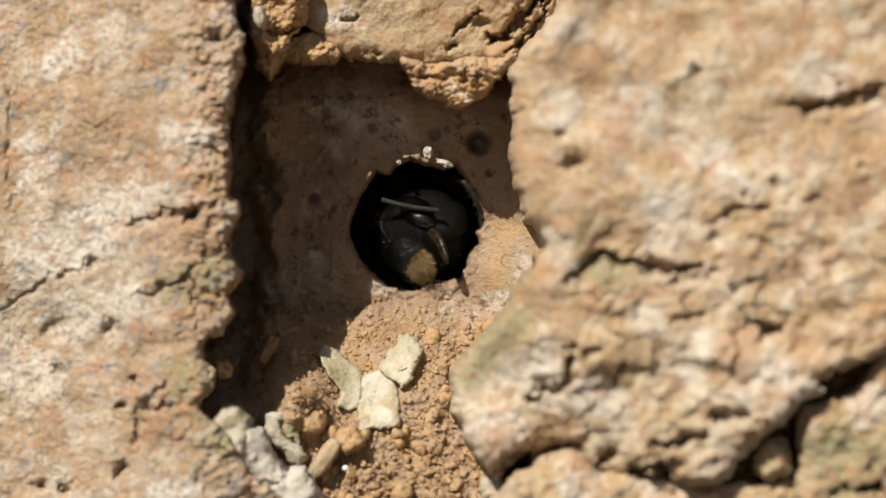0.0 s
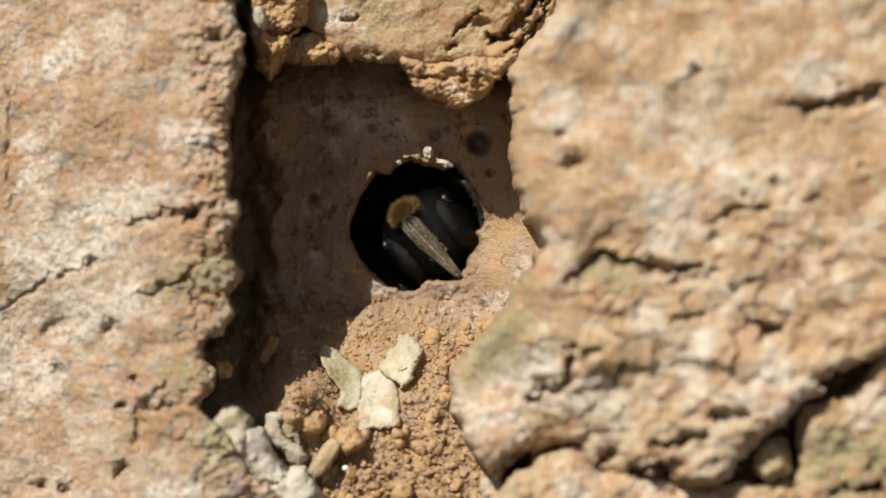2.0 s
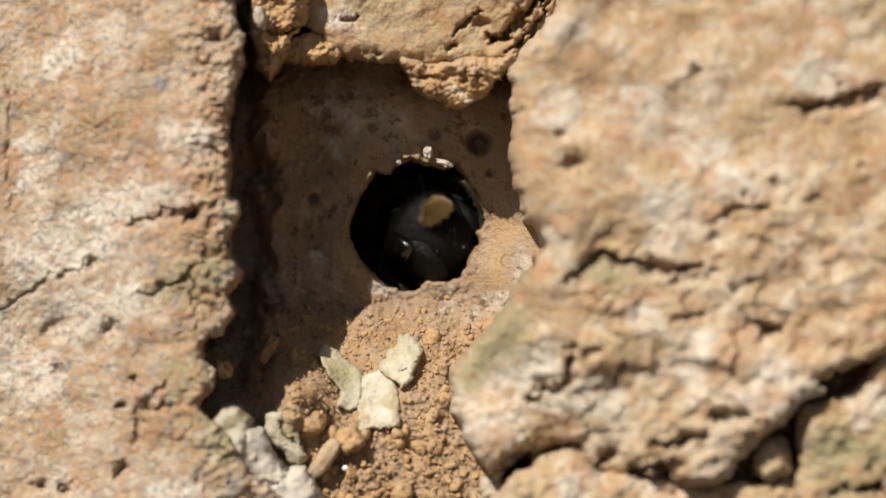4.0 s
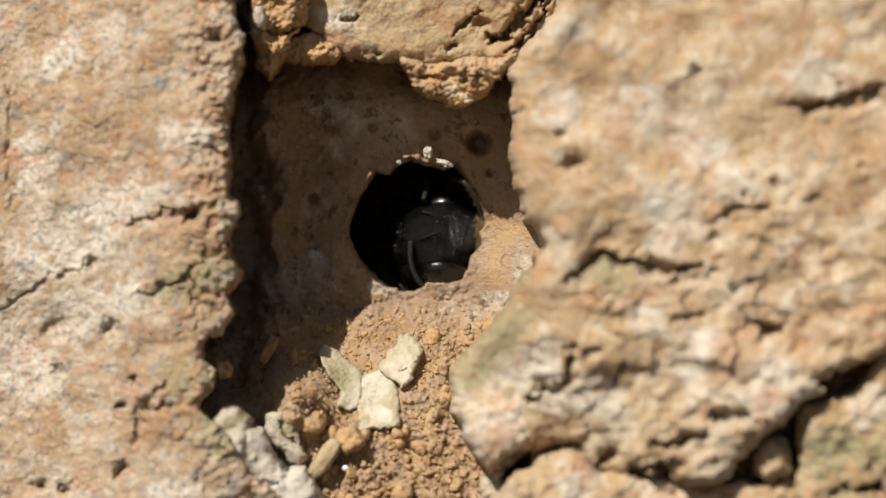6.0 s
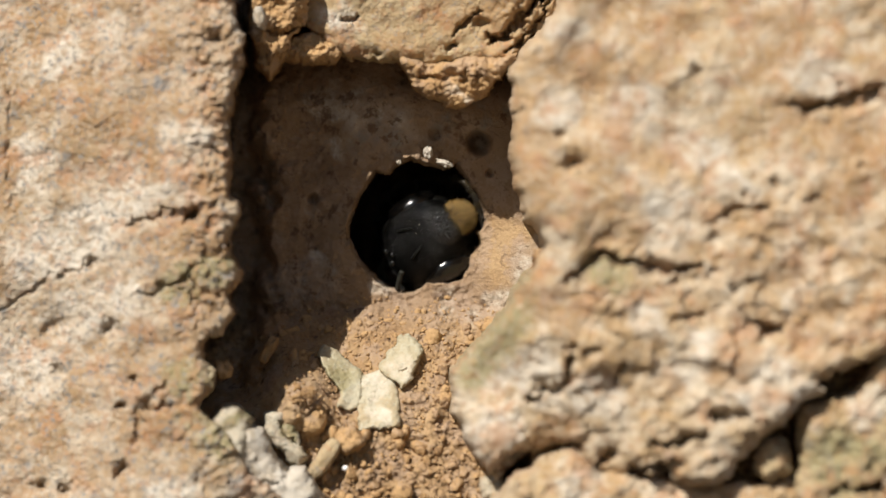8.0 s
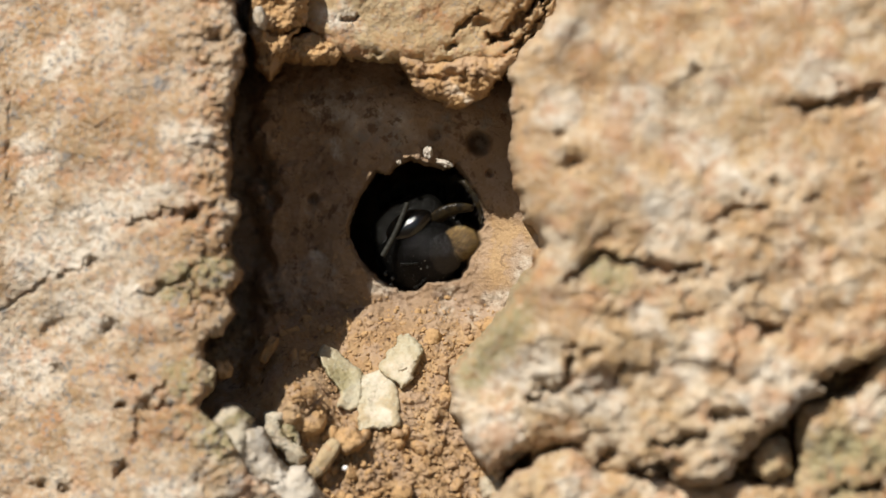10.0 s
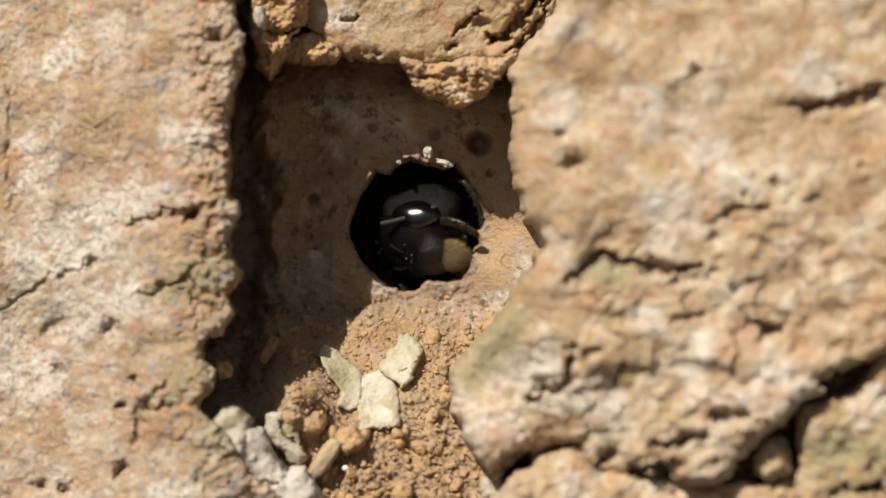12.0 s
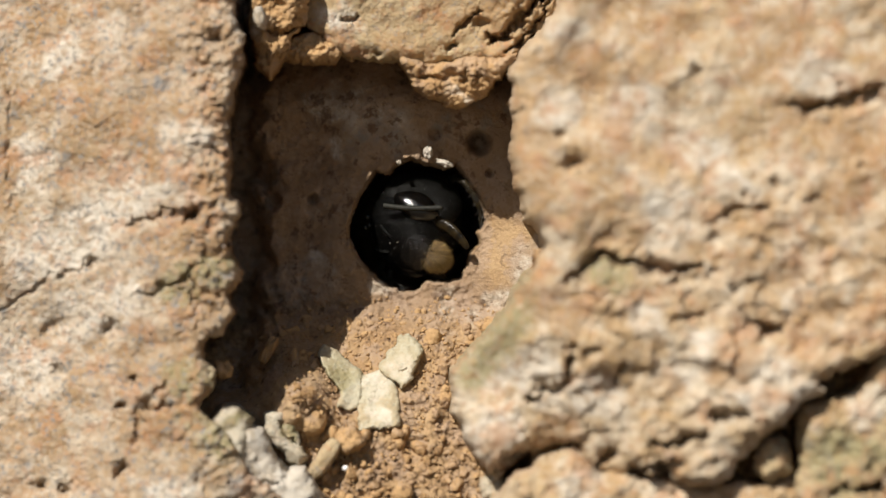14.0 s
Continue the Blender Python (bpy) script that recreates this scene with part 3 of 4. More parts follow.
# ---- lumps: pebbles, clods and flakes ----
def lump(name, x, z, y, rx, rz, ry, material, label, category, seed=0, knobs=0.25, tilt=0.0, box=2.4, sub=4, group="", join=(), spots=()):
    """A rounded or angular lump about a point; join adds further bodies (x, z, y, rx, rz, ry, tilt) to the same mesh."""
    co, faces = [], []
    for j, (bx, bz, by, ax, az, ay, lean) in enumerate(((x, z, y, rx, rz, ry, tilt), *join)):
        bm = bmesh.new()
        bmesh.ops.create_icosphere(bm, subdivisions=sub, radius=1.0)
        v = np.array([w.co[:] for w in bm.verts])
        f = np.array([[w.index for w in g.verts] for g in bm.faces])
        bm.free()
        v = v / (np.abs(v) ** box).sum(axis=1, keepdims=True) ** (1 / box)
        s = max(rx, rz)
        n = perlin(v[:, 0] * 1.3, v[:, 1] * 1.3 + seed, v[:, 2] * 1.3, seed + j) + 0.5 * perlin(v[:, 0] * 3.1, v[:, 1] * 3.1, v[:, 2] * 3.1, seed + 5 + j)
        n = n + 0.3 * perlin(v[:, 0] * 7, v[:, 1] * 7, v[:, 2] * 7, seed + 11) + 0.16 * perlin(v[:, 0] * 15, v[:, 1] * 15, v[:, 2] * 15, seed + 13)
        v = v * (1 + knobs * n)[:, None] * (ax, ay, az)
        a = radians(lean)
        vx, vz = v[:, 0] * math.cos(a) - v[:, 2] * math.sin(a), v[:, 0] * math.sin(a) + v[:, 2] * math.cos(a)
        k = (EYE + by) / EYE
        faces.append(f + sum(len(c) for c in co))
        co.append(np.column_stack([vx + bx * k, v[:, 1] + by, vz + bz * k]))
    co = np.concatenate(co)
    ob = link_mesh(name, co, np.concatenate(faces), material, patch=patches_of(co[:, 0], co[:, 2], spots))
    return tagged(ob, label, category, group)


def build_lumps():
    # clay clods and lip under the tawny stone
    def crumbly(x, z):
        return 0.5 * fbm(x, z, 1.6, 5, 46, 0.65) + 0.3 * (0.4 - billow(x, z, 0.7, 3, 48))

    boulder("clay_clod", [(-2.40, 11.23), (-0.80, 10.83), (1.53, 11.17), (3.20, 11.10), (4.37, 11.50), (2.93, 9.77), (1.93, 8.70), (0.70, 8.43), (-0.13, 8.97), (-1.07, 9.30), (-1.63, 9.77)], lambda x, z: -7.5 + 0.0 * z, crumbly, [([(-1.47, 10.30), (0.53, 10.03), (2.20, 10.30)], 0.25, 0.6)], [],
            [(0.53, 9.20, 0.8, 0)], CRUMB, "ochre clay lip hanging under the tawny stone", seed=610, cell=0.06, edge=0.3, rounding=0.6, back=2.0, slope=50, category="clay clod")
    boulder("clay_clod", [(-10.97, 16.03), (-7.87, 16.03), (-8.13, 13.17), (-8.95, 12.60), (-9.05, 11.80), (-9.75, 11.10), (-10.17, 10.23), (-10.53, 10.63), (-11.00, 11.63), (-11.40, 12.70)], lambda x, z: -7.2 + 0.12 * (14 - z), crumbly, [([(-10.47, 12.63), (-8.47, 13.03)], 0.2, 0.8)], [],
            [(-10.63, 13.53, 0.8, 0)], CRUMB, "crumbly orange clay clod wedged in the upper joint", seed=620, cell=0.06, edge=0.3, rounding=0.8, back=2.0, slope=50, category="clay clod")
    boulder("clay_clod", [(-9.87, 12.17), (-8.80, 12.50), (-7.47, 12.70), (-6.00, 11.63), (-6.47, 11.17), (-8.93, 11.10), (-9.73, 11.37)], lambda x, z: -5.7, crumbly, [], [], [], CRUMB, "small crumbly clay clod beside the tawny stone", seed=630, cell=0.06, edge=0.25, rounding=0.7, back=2.0, slope=50, category="clay clod")
    lump("pebble", -10.80, 13.63, -7.4, 0.36, 0.72, 0.7, CHALK, "small chalky pebble in the upper joint", "pebble", 21, 0.15, 10)
    # foot of the left block
    def worn(x, z):
        return 0.5 * rough_small(x, z)

    boulder("pebble", [(-13.5, -10.1), (-13.0, -9.5), (-12.1, -9.4), (-11.6, -10.0), (-11.5, -11.1), (-11.8, -12.2), (-13.3, -12.4)], lambda x, z: -11.0 + 0.25 * (z + 10), worn, [], [],
            [(-12.3, -10.2, 0.8, 2)], FLINT, "grey-green rounded pebble at the block's foot", seed=660, cell=0.06, edge=0.2, rounding=0.9, back=1.0, category="pebble")
    boulder("rock", [(-11.6, -10.7), (-10.7, -10.9), (-10.0, -12.3), (-9.3, -13.4), (-8.2, -13.1), (-7.4, -14.0), (-6.8, -15.6), (-7.0, -17.0), (-12.8, -17.0), (-13.0, -13.8), (-12.2, -12.2)], lambda x, z: -10.6 + 0.25 * (x + 10), worn, [([(-11.6, -14.2), (-9.6, -13.8)], 0.15, 0.4)], [],
            [(-10.8, -12.4, 1.3, 0), (-9.6, -14.4, 1.6, 0)], CHALK, "white chalky angular rock at the foot of the joint", seed=665, cell=0.06, edge=0.22, rounding=0.7, back=1.0)
    boulder("pebble", [(-10.3, -9.8), (-9.5, -9.6), (-8.8, -10.3), (-8.5, -11.6), (-8.0, -12.2), (-8.5, -12.7), (-9.6, -12.0), (-10.2, -11.0)], lambda x, z: -7.6, worn, [([(-9.6, -10.4), (-8.9, -11.6)], 0.12, 0.4)], [],
            [(-9.6, -10.4, 0.6, 2)], FLINT, "pale grey broken pebble on the crumbs", seed=670, cell=0.05, edge=0.22, rounding=0.6, back=1.0, category="pebble")
    lump("pebble", -6.97, -12.37, -7.4, 0.5, 1.35, 0.7, STONE_T, "tan oblong pebble on the crumbs", "pebble", 41, 0.12, -35, 3)
    lump("pebble", -7.73, -10.23, -6.8, 0.75, 0.75, 0.9, CRUMB, "tan rounded pebble on the crumbs", "pebble", 43, 0.2, 0, 2.6)
    lump("pebble", -5.53, -11.30, -6.9, 0.8, 0.75, 0.9, CRUMB, "tan clay pebble on the crumbs", "pebble", 47, 0.25, 25, 2.6)
    lump("clay_clod", -10.30, -5.97, -2.6, 0.35, 0.9, 0.9, CRUMB, "thin clay clod in the shaded gap", "clay clod", 49, 0.3, -30)
    lump("clay_clod", -12.97, -7.13, -8.2, 0.5, 0.5, 1.2, CRUMB, "clay clod stuck to the block", "clay clod", 51, 0.3, 20)
    # lime splashes and chips on the slope
    def slab_face(x, z):
        return clay_plain(x, z) - mound(x, z) - 0.45

    def limy(x, z):
        return 0.10 * fbm(x, z, 1.2, 4, 66, 0.5) - 0.03 * ledges(x, z, 1.1, 68, 0.1)

    boulder("lime_flake", [(-7.25, -6.3), (-6.95, -5.75), (-6.2, -6.3), (-5.40, -6.85), (-4.85, -7.30), (-4.95, -9.2), (-5.5, -9.45), (-6.1, -9.2), (-5.95, -8.37), (-6.5, -7.6)], lambda x, z: slab_face(x, z) - 0.1, limy, [], [],
            [(-6.13, -7.30, 1.4, 2)], LIME, "thin grey-green lime flake on the crumbled slope", seed=640, cell=0.045, edge=0.16, rounding=0.3, back=1.0, category="lime flake")
    boulder("lime_flake", [(-5.00, -7.43), (-4.13, -7.30), (-3.13, -7.13), (-2.73, -8.30), (-2.80, -9.13), (-2.47, -10.50), (-4.80, -10.60), (-5.07, -9.30)], lambda x, z: slab_face(x, z) - 0.3 + 0.22 * step01(z + 0.05 * x, -9.25, -9.05) + 0.18 * step01(z + 0.03 * x, -9.85, -9.7), limy, [], [],
            [(-3.97, -7.97, 1.0, 0), (-3.80, -9.40, 0.8, 0)], LIME, "bright cream lime flake with stepped layers", seed=645, cell=0.045, edge=0.2, rounding=0.35, back=1.0, category="lime flake")
    boulder("lime_chip", [(-2.54, -5.21), (-2.03, -5.07), (-1.37, -5.73), (-1.51, -6.46), (-1.80, -7.20), (-2.03, -7.93), (-2.47, -8.15), (-2.69, -7.71), (-3.05, -7.57), (-3.57, -7.12), (-3.27, -6.46), (-3.05, -6.02), (-2.47, -5.58)], lambda x, z: slab_face(x, z) - 0.35, limy, [], [(-2.30, -7.13, 0.15, 0.2)],
            [(-2.47, -6.97, 0.8, 0)], LIME, "cream lime chip standing on the crumbs", seed=650, cell=0.045, edge=0.26, rounding=0.45, back=1.0, category="lime chip")
    lump("mortar_chip", -0.90, 5.70, -0.6, 0.26, 0.36, 0.45, WHITE, "white chip over the burrow's rim", "lime chip", 71, 0.4, 10, 2.2)
    lump("mortar_chip", -2.60, 5.10, -0.5, 0.13, 0.12, 0.3, WHITE, "tiny white chip on the burrow's rim", "lime chip", 77, 0.5, 30, 3.0)
    lump("mortar_chip", 0.07, 5.07, -0.45, 0.46, 0.19, 0.4, WHITE, "white chip on the burrow's rim", "lime chip", 73, 0.4, -18, 2.2)
    lump("quartz_grain", -5.77, -12.93, -8.4, 0.16, 0.16, 0.16, GLASSY, "tiny sparkling grain on the clay crumbs", "grain", 79, 0.15, 0, 2.2, 2)
    # small stones jammed under the craggy block
    lump("pebble", 15.13, -12.80, -16.0, 1.6, 1.0, 2.0, STONE_R, "cream angular pebble jammed under the block", "pebble", 83, 0.28, 8, 2.8, 5)
    lump("pebble", 19.47, -12.37, -15.6, 1.0, 1.2, 1.8, STONE_G, "olive rounded pebble jammed in the joint", "pebble", 87, 0.22, 0, 2.5, 5)
    lump("pebble", 3.03, -14.03, -9.5, 0.8, 0.7, 1.2, FLINT, "small grey pebble at the foot of the block", "pebble", 89, 0.25, 30, 2.8)


build_lumps()


def scatter_crumbs(count, region, lo, hi, seed, name, label, material, sub=2):
    """Loose crumbs lying on the clay slope, joined in one mesh."""
    rng = np.random.default_rng(seed)
    bm = bmesh.new()
    bmesh.ops.create_icosphere(bm, subdivisions=sub, radius=1.0)
    base = np.array([w.co[:] for w in bm.verts])
    f = np.array([[w.index for w in g.verts] for g in bm.faces])
    bm.free()
    x, z = rng.uniform(-14, 7, count * 4), rng.uniform(-17, -2.5, count * 4)
    ok = np.array([region(a, b) for a, b in zip(x, z)])
    x, z = x[ok][:count], z[ok][:count]
    n = len(x)
    y = clay_depth(x, z)
    r = lo + (hi - lo) * rng.random(n) ** 2.5
    k = (EYE + y) / EYE
    # blocky crumbs: cut each ball by a few random planes, then roughen it
    v = np.repeat(base[None], n, axis=0)
    for _ in range(9):
        way = rng.normal(size=(n, 1, 3))
        way /= np.linalg.norm(way, axis=2, keepdims=True)
        over = np.maximum((v * way).sum(axis=2, keepdims=True) - rng.uniform(0.35, 0.8, (n, 1, 1)), 0)
        v = v - way * over
    flat = v.reshape(-1, 3) + np.repeat(rng.uniform(0, 90, (n, 1)), len(base), axis=0)
    v = v * (1 + 0.28 * perlin(flat[:, 0] * 1.7, flat[:, 1] * 1.7, flat[:, 2] * 1.7, seed) + 0.2 * perlin(flat[:, 0] * 4, flat[:, 1] * 4, flat[:, 2] * 4, seed + 1)).reshape(n, -1, 1)
    v = v * (r[:, None] * rng.uniform(0.75, 1.3, (n, 3)))[:, None, :]
    v = v + np.stack([x * k, y + r * 0.15, z * k], axis=1)[:, None, :]
    faces = (f[None] + (np.arange(n) * len(base))[:, None, None]).reshape(-1, 3)
    co = v.reshape(-1, 3)
    ob = link_mesh(name, co, faces, material, patch=np.zeros((len(co), 3)))
    return tagged(ob, label, "clay crumbs", kind="stuff")


def on_slope(x, z):
    return math.hypot(x - HOLE[0], z - HOLE[1]) > 4.35 and z < -2.3 - 0.2 * abs(x + 2) and x > -9.5 + (z < -9) * 0.5 and x < 4.5 + 0.42 * min(z + 6, 0) + 2.5 * (z < -11)


def off_flakes(x, z):
    return on_slope(x, z) and not (-7.4 < x < -1.0 and -10.8 < z < -4.8) and z < -4.2


scatter_crumbs(380, off_flakes, 0.14, 0.6, 5, "clay_crumbs", "loose ochre clay crumbs on the slope below the burrow", CRUMB)
scatter_crumbs(520, on_slope, 0.09, 0.28, 8, "clay_crumbs", "small ochre clay crumbs strewn below the burrow", CRUMB)
scatter_crumbs(2400, on_slope, 0.04, 0.15, 6, "clay_grit", "fine ochre clay grit on the slope below the burrow", CRUMB, 1)


# ---- the bee ----
def horn_material(name, colour, rough, grain_mm, relief_mm, tip=None, sheen=0.5):
    m, t, p = nodes_of(name)
    n = noise_of(t, grain_mm, 3, 0.6, 0.2)
    c = mix(t, ramp(t, n, (0.35, (0, 0, 0)), (0.7, (1, 1, 1))), colour, tip or tuple(v * 1.8 for v in colour))
    t.links.new(c, p.inputs["Base Color"])
    p.inputs["Roughness"].default_value = rough
    p.inputs["Specular IOR Level"].default_value = sheen
    bumped(t, p, (n, relief_mm))
    return m


CUTICLE = horn_material("black_cuticle", (0.0014, 0.0014, 0.0014), 0.15, 0.1, 0.12, (0.003, 0.003, 0.0028), sheen=0.1)
GENA = horn_material("grey_black_cuticle", (0.0018, 0.0018, 0.0016), 0.33, 0.12, 0.1, (0.006, 0.0057, 0.0048), sheen=0.13)
EYE_GLOSS, tree, skin = nodes_of("black_faceted_eye")
skin.inputs["Base Color"].default_value = (0.0012, 0.0012, 0.0012, 1)
skin.inputs["Roughness"].default_value = 0.14
skin.inputs["Specular IOR Level"].default_value = 0.6
where = node(tree, "ShaderNodeTexCoord")
facet = node(tree, "ShaderNodeTexVoronoi", Vector=where.outputs["Object"], Scale=1.0 / (0.05 * MM), Randomness=0.25).outputs["Distance"]
bumped(tree, skin, (times(tree, facet, facet), -0.006))
PUNCTATE = horn_material("pitted_black_cuticle", (0.002, 0.002, 0.002), 0.14, 0.2, 0.22, sheen=0.35)
GOLD_HAIR, tree, skin = nodes_of("golden_hair")
strand = tree.nodes.new("ShaderNodeNewGeometry").outputs["Random Per Island"]
tree.links.new(ramp(tree, strand, (0.0, (0.07, 0.042, 0.014)), (0.55, (0.2, 0.118, 0.032)), (1.0, (0.48, 0.33, 0.125))), skin.inputs["Base Color"])
skin.inputs["Roughness"].default_value = 0.32
DARK_HAIR = horn_material("grey_black_hair", (0.03, 0.027, 0.025), 0.4, 0.5, 0.01, (0.09, 0.085, 0.08))
AMBER = horn_material("amber_horn", (0.005, 0.004, 0.003), 0.3, 0.4, 0.1, (0.032, 0.022, 0.009), sheen=0.18)
TAN_SKIN = horn_material("tan_lip", (0.09, 0.055, 0.018), 0.4, 0.3, 0.05, (0.2, 0.12, 0.04), sheen=0.3)
# pale colour for dust grains, some of which paint in glints
DUST_GLINTS = horn_material("pale_dust_glints", (0.42, 0.38, 0.31), 0.5, 0.2, 0.01, (0.6, 0.56, 0.48))
SHEATH = horn_material("grey_sheath", (0.026, 0.021, 0.012), 0.26, 0.18, 0.11, (0.1, 0.08, 0.047), sheen=0.6)
KEEL = horn_material("shiny_keel", (0.08, 0.068, 0.046), 0.18, 0.15, 0.06, (0.27, 0.235, 0.17), sheen=0.8)
FEELER = horn_material("dark_grey_feeler", (0.01, 0.0098, 0.008), 0.55, 0.2, 0.03, (0.03, 0.0292, 0.024), sheen=0.15)


def ball(rx, ry, rz, at=(0, 0, 0), sub=4, power=2.0, bm=None, warp=None):
    bm = bm or bmesh.new()
    made = bmesh.ops.create_icosphere(bm, subdivisions=sub, radius=1.0)["verts"]
    for v in made:
        s = sum(abs(c) ** power for c in v.co) ** (1 / power)
        v.co = v.co / s
        if warp:
            v.co = warp(v.co)
        v.co = Vector((v.co.x * rx + at[0], v.co.y * ry + at[1], v.co.z * rz + at[2]))
    return bm


def tube(bm, pts, radii, sides=8, flat=1.0):
    """A tapered tube along points, closed at its ends."""
    pts = [Vector(p) for p in pts]
    rings = []
    for i, p in enumerate(pts):
        way = (pts[min(i + 1, len(pts) - 1)] - pts[max(i - 1, 0)]).normalized()
        side = way.cross(Vector((0.13, 1.0, 0.09))).normalized()
        up = side.cross(way)
        rings.append([bm.verts.new(p + radii[i] * (math.cos(2 * math.pi * j / sides) * side + flat * math.sin(2 * math.pi * j / sides) * up)) for j in range(sides)])
    for a, b in zip(rings[:-1], rings[1:]):
        for j in range(sides):
            bm.faces.new((a[j], a[(j + 1) % sides], b[(j + 1) % sides], b[j]))
    bm.faces.new(rings[0][::-1])
    bm.faces.new(rings[-1])
    return bm


def glide(pts, n):
    """A smooth curve through points."""
    pts = [Vector(p) for p in pts]
    out = []
    for i in range(n):
        s = i / (n - 1) * (len(pts) - 1)
        k = min(int(s), len(pts) - 2)
        u = s - k
        p0, p1, p2, p3 = pts[max(k - 1, 0)], pts[k], pts[k + 1], pts[min(k + 2, len(pts) - 1)]
        out.append(0.5 * (2 * p1 + (p2 - p0) * u + (2 * p0 - 5 * p1 + 4 * p2 - p3) * u * u + (3 * p1 - p0 - 3 * p2 + p3) * u ** 3))
    return out


def hairs(count, seed, root, lean, length, radius, bend=0.2, clump=1):
    """Tapered hairs: root(rng) gives a point and its outward direction; clumps of them meet towards their tips."""
    rng = random.Random(seed)
    bm = bmesh.new()
    for i in range(count):
        if i % clump == 0:
            middle, out = root(rng)
            along = (out + Vector(lean) + 0.35 * Vector((rng.uniform(-1, 1), rng.uniform(-1, 1), rng.uniform(-1, 1)))).normalized()
        stray = Vector((rng.uniform(-1, 1), rng.uniform(-1, 1), rng.uniform(-1, 1))) * 0.045 * (clump > 1)
        p, way = middle + stray, (along - 0.9 * stray / length).normalized()
        n = length * rng.uniform(0.45, 1.4)
        sag = Vector((rng.uniform(-1, 1), rng.uniform(-1, 1), rng.uniform(-1, 1))) * bend * n
        pts = [p, p + way * n * 0.5 + sag * 0.5, p + way * n + sag * 0.2]
        tube(bm, pts, (radius, radius * 0.75, radius * 0.15), 3)
    return bm


def head_shape(c):
    k = 1 - 0.16 * max(-c.z, 0) ** 2
    return Vector((c.x * k, c.y * (1 - 0.12 * max(c.z, 0)), c.z))


HR = (2.6, 2.6, 2.65)


def skull_point(rng, low=-1.0, high=1.0, face=-1.0):
    while True:
        v = Vector((rng.uniform(-1, 1), rng.uniform(-1, face + 1), rng.uniform(low, high)))
        if 0.2 < v.length < 1:
            v.normalize()
            w = head_shape(v)
            return Vector((w.x * HR[0], w.y * HR[1] + 0.35, w.z * HR[2])), Vector((v.x / HR[0], v.y / HR[1], v.z / HR[2])).normalized()


def build_bee():
    jaws = []
    bee = tagged(new("bee"), "black solitary bee with golden face hair in its burrow", "bee")
    head = part("head", ball(*HR, (0, 0.35, 0), 5, 2.3, warp=head_shape), CUTICLE, bee, "shiny black punctured head")
    for s in (-1, 1):
        eye_ball = ball(0.68, 0.92, 1.5, (0, 0, 0), 5, 2.0, warp=lambda c: Vector((c.x, c.y * (1 - 0.35 * c.z * c.z), c.z)))
        bmesh.ops.rotate(eye_ball, verts=eye_ball.verts, matrix=Matrix.Rotation(s * radians(-18), 3, "Z"))
        bmesh.ops.translate(eye_ball, verts=eye_ball.verts, vec=(s * 2.27, -0.62, -0.2))
        part("eye", eye_ball, EYE_GLOSS, head, "smooth glossy black compound eye")
        part("antenna_base", tube(bmesh.new(), glide([(s * 0.5, -2.05, 0.2), (s * 0.75, -2.15, 0.75), (s * 0.95, -1.95, 1.25)], 7), [0.12, 0.09, 0.08, 0.08, 0.08, 0.09, 0.09], 10), GENA, head, "dark first joint of the antenna")
        # a broad blunt jaw
        jaw = glide([(s * 1.65, -0.5, -1.6), (s * 1.95, -0.75, -2.5), (s * 1.9, -1.0, -3.3), (s * 1.5, -1.2, -4.1)], 12)
        bm = tube(bmesh.new(), jaw, [0.42, 0.5, 0.5, 0.48, 0.46, 0.43, 0.4, 0.37, 0.34, 0.3, 0.24, 0.14], 14, 0.62)
        jaws.append(part("mandible", bm, AMBER, head, "dark blunt mandible with amber tinge"))
    part("clypeus", ball(1.4, 0.8, 1.3, (0, -1.5, -1.0), 4, 2.3), PUNCTATE, head, "pitted glossy black face shield")
    for s in (-1, 1):
        part("gena", ball(0.98, 2.05, 2.35, (s * 1.68, 0.8, -0.05), 4, 2.2), GENA, head, "dull grey-black cheek behind the eye")
    for s in (-1, 1):
        rim = [(s * (2.25 - 0.4 * math.cos(a)), -0.6 - 0.82 * math.cos(a) - 0.06, -0.3 + 1.25 * math.sin(a)) for a in (-1.3 + 0.1 * i for i in range(27))]
        part("eye_fringe", hairs(34, 31, lambda r: (Vector(r.choice(rim)) + Vector((r.uniform(-0.05, 0.05), r.uniform(-0.05, 0.05), r.uniform(-0.08, 0.08))), Vector((s * 0.2, -0.8, 0.0))), (0, 0, -0.9), 0.1, 0.009), DARK_HAIR, head, "fine dark hairs along the eye")
    for x, z in ((0, 1.75), (0.42, 2.0), (-0.42, 2.0)):
        part("ocellus", ball(0.15, 0.15, 0.15, (x, -1.35 + 0.5 * (z - 1.75), z + 0.42), 3), EYE_GLOSS, head)
    part("labrum", ball(0.72, 0.5, 0.8, (0, -1.38, -2.0), 4, 2.3), TAN_SKIN, head, "tan hair-covered upper lip")

    def face_root(rng):
        while True:
            v = Vector((rng.uniform(-1, 1), rng.uniform(-1, 0.3), rng.uniform(-1, 0.75)))
            if 0.2 < v.length < 1:
                v.normalize()
                return Vector((v.x * 0.78, -1.38 + v.y * 0.55, -2.0 + v.z * 0.85)), v

    part("face_hair", hairs(4800, 4, face_root, (0, 0.0, -1.6), 0.5, 0.011, 0.14, 4), GOLD_HAIR, head, "dense golden-brown combed face hair")
    part("face_bristles", hairs(90, 9, face_root, (0, -0.1, -1.6), 0.6, 0.01), DARK_HAIR, head, "longer black bristles among the golden hair")
    # stuck grains of dust; their pale colour also imitates small wet glints
    rng, bm = random.Random(17), bmesh.new()
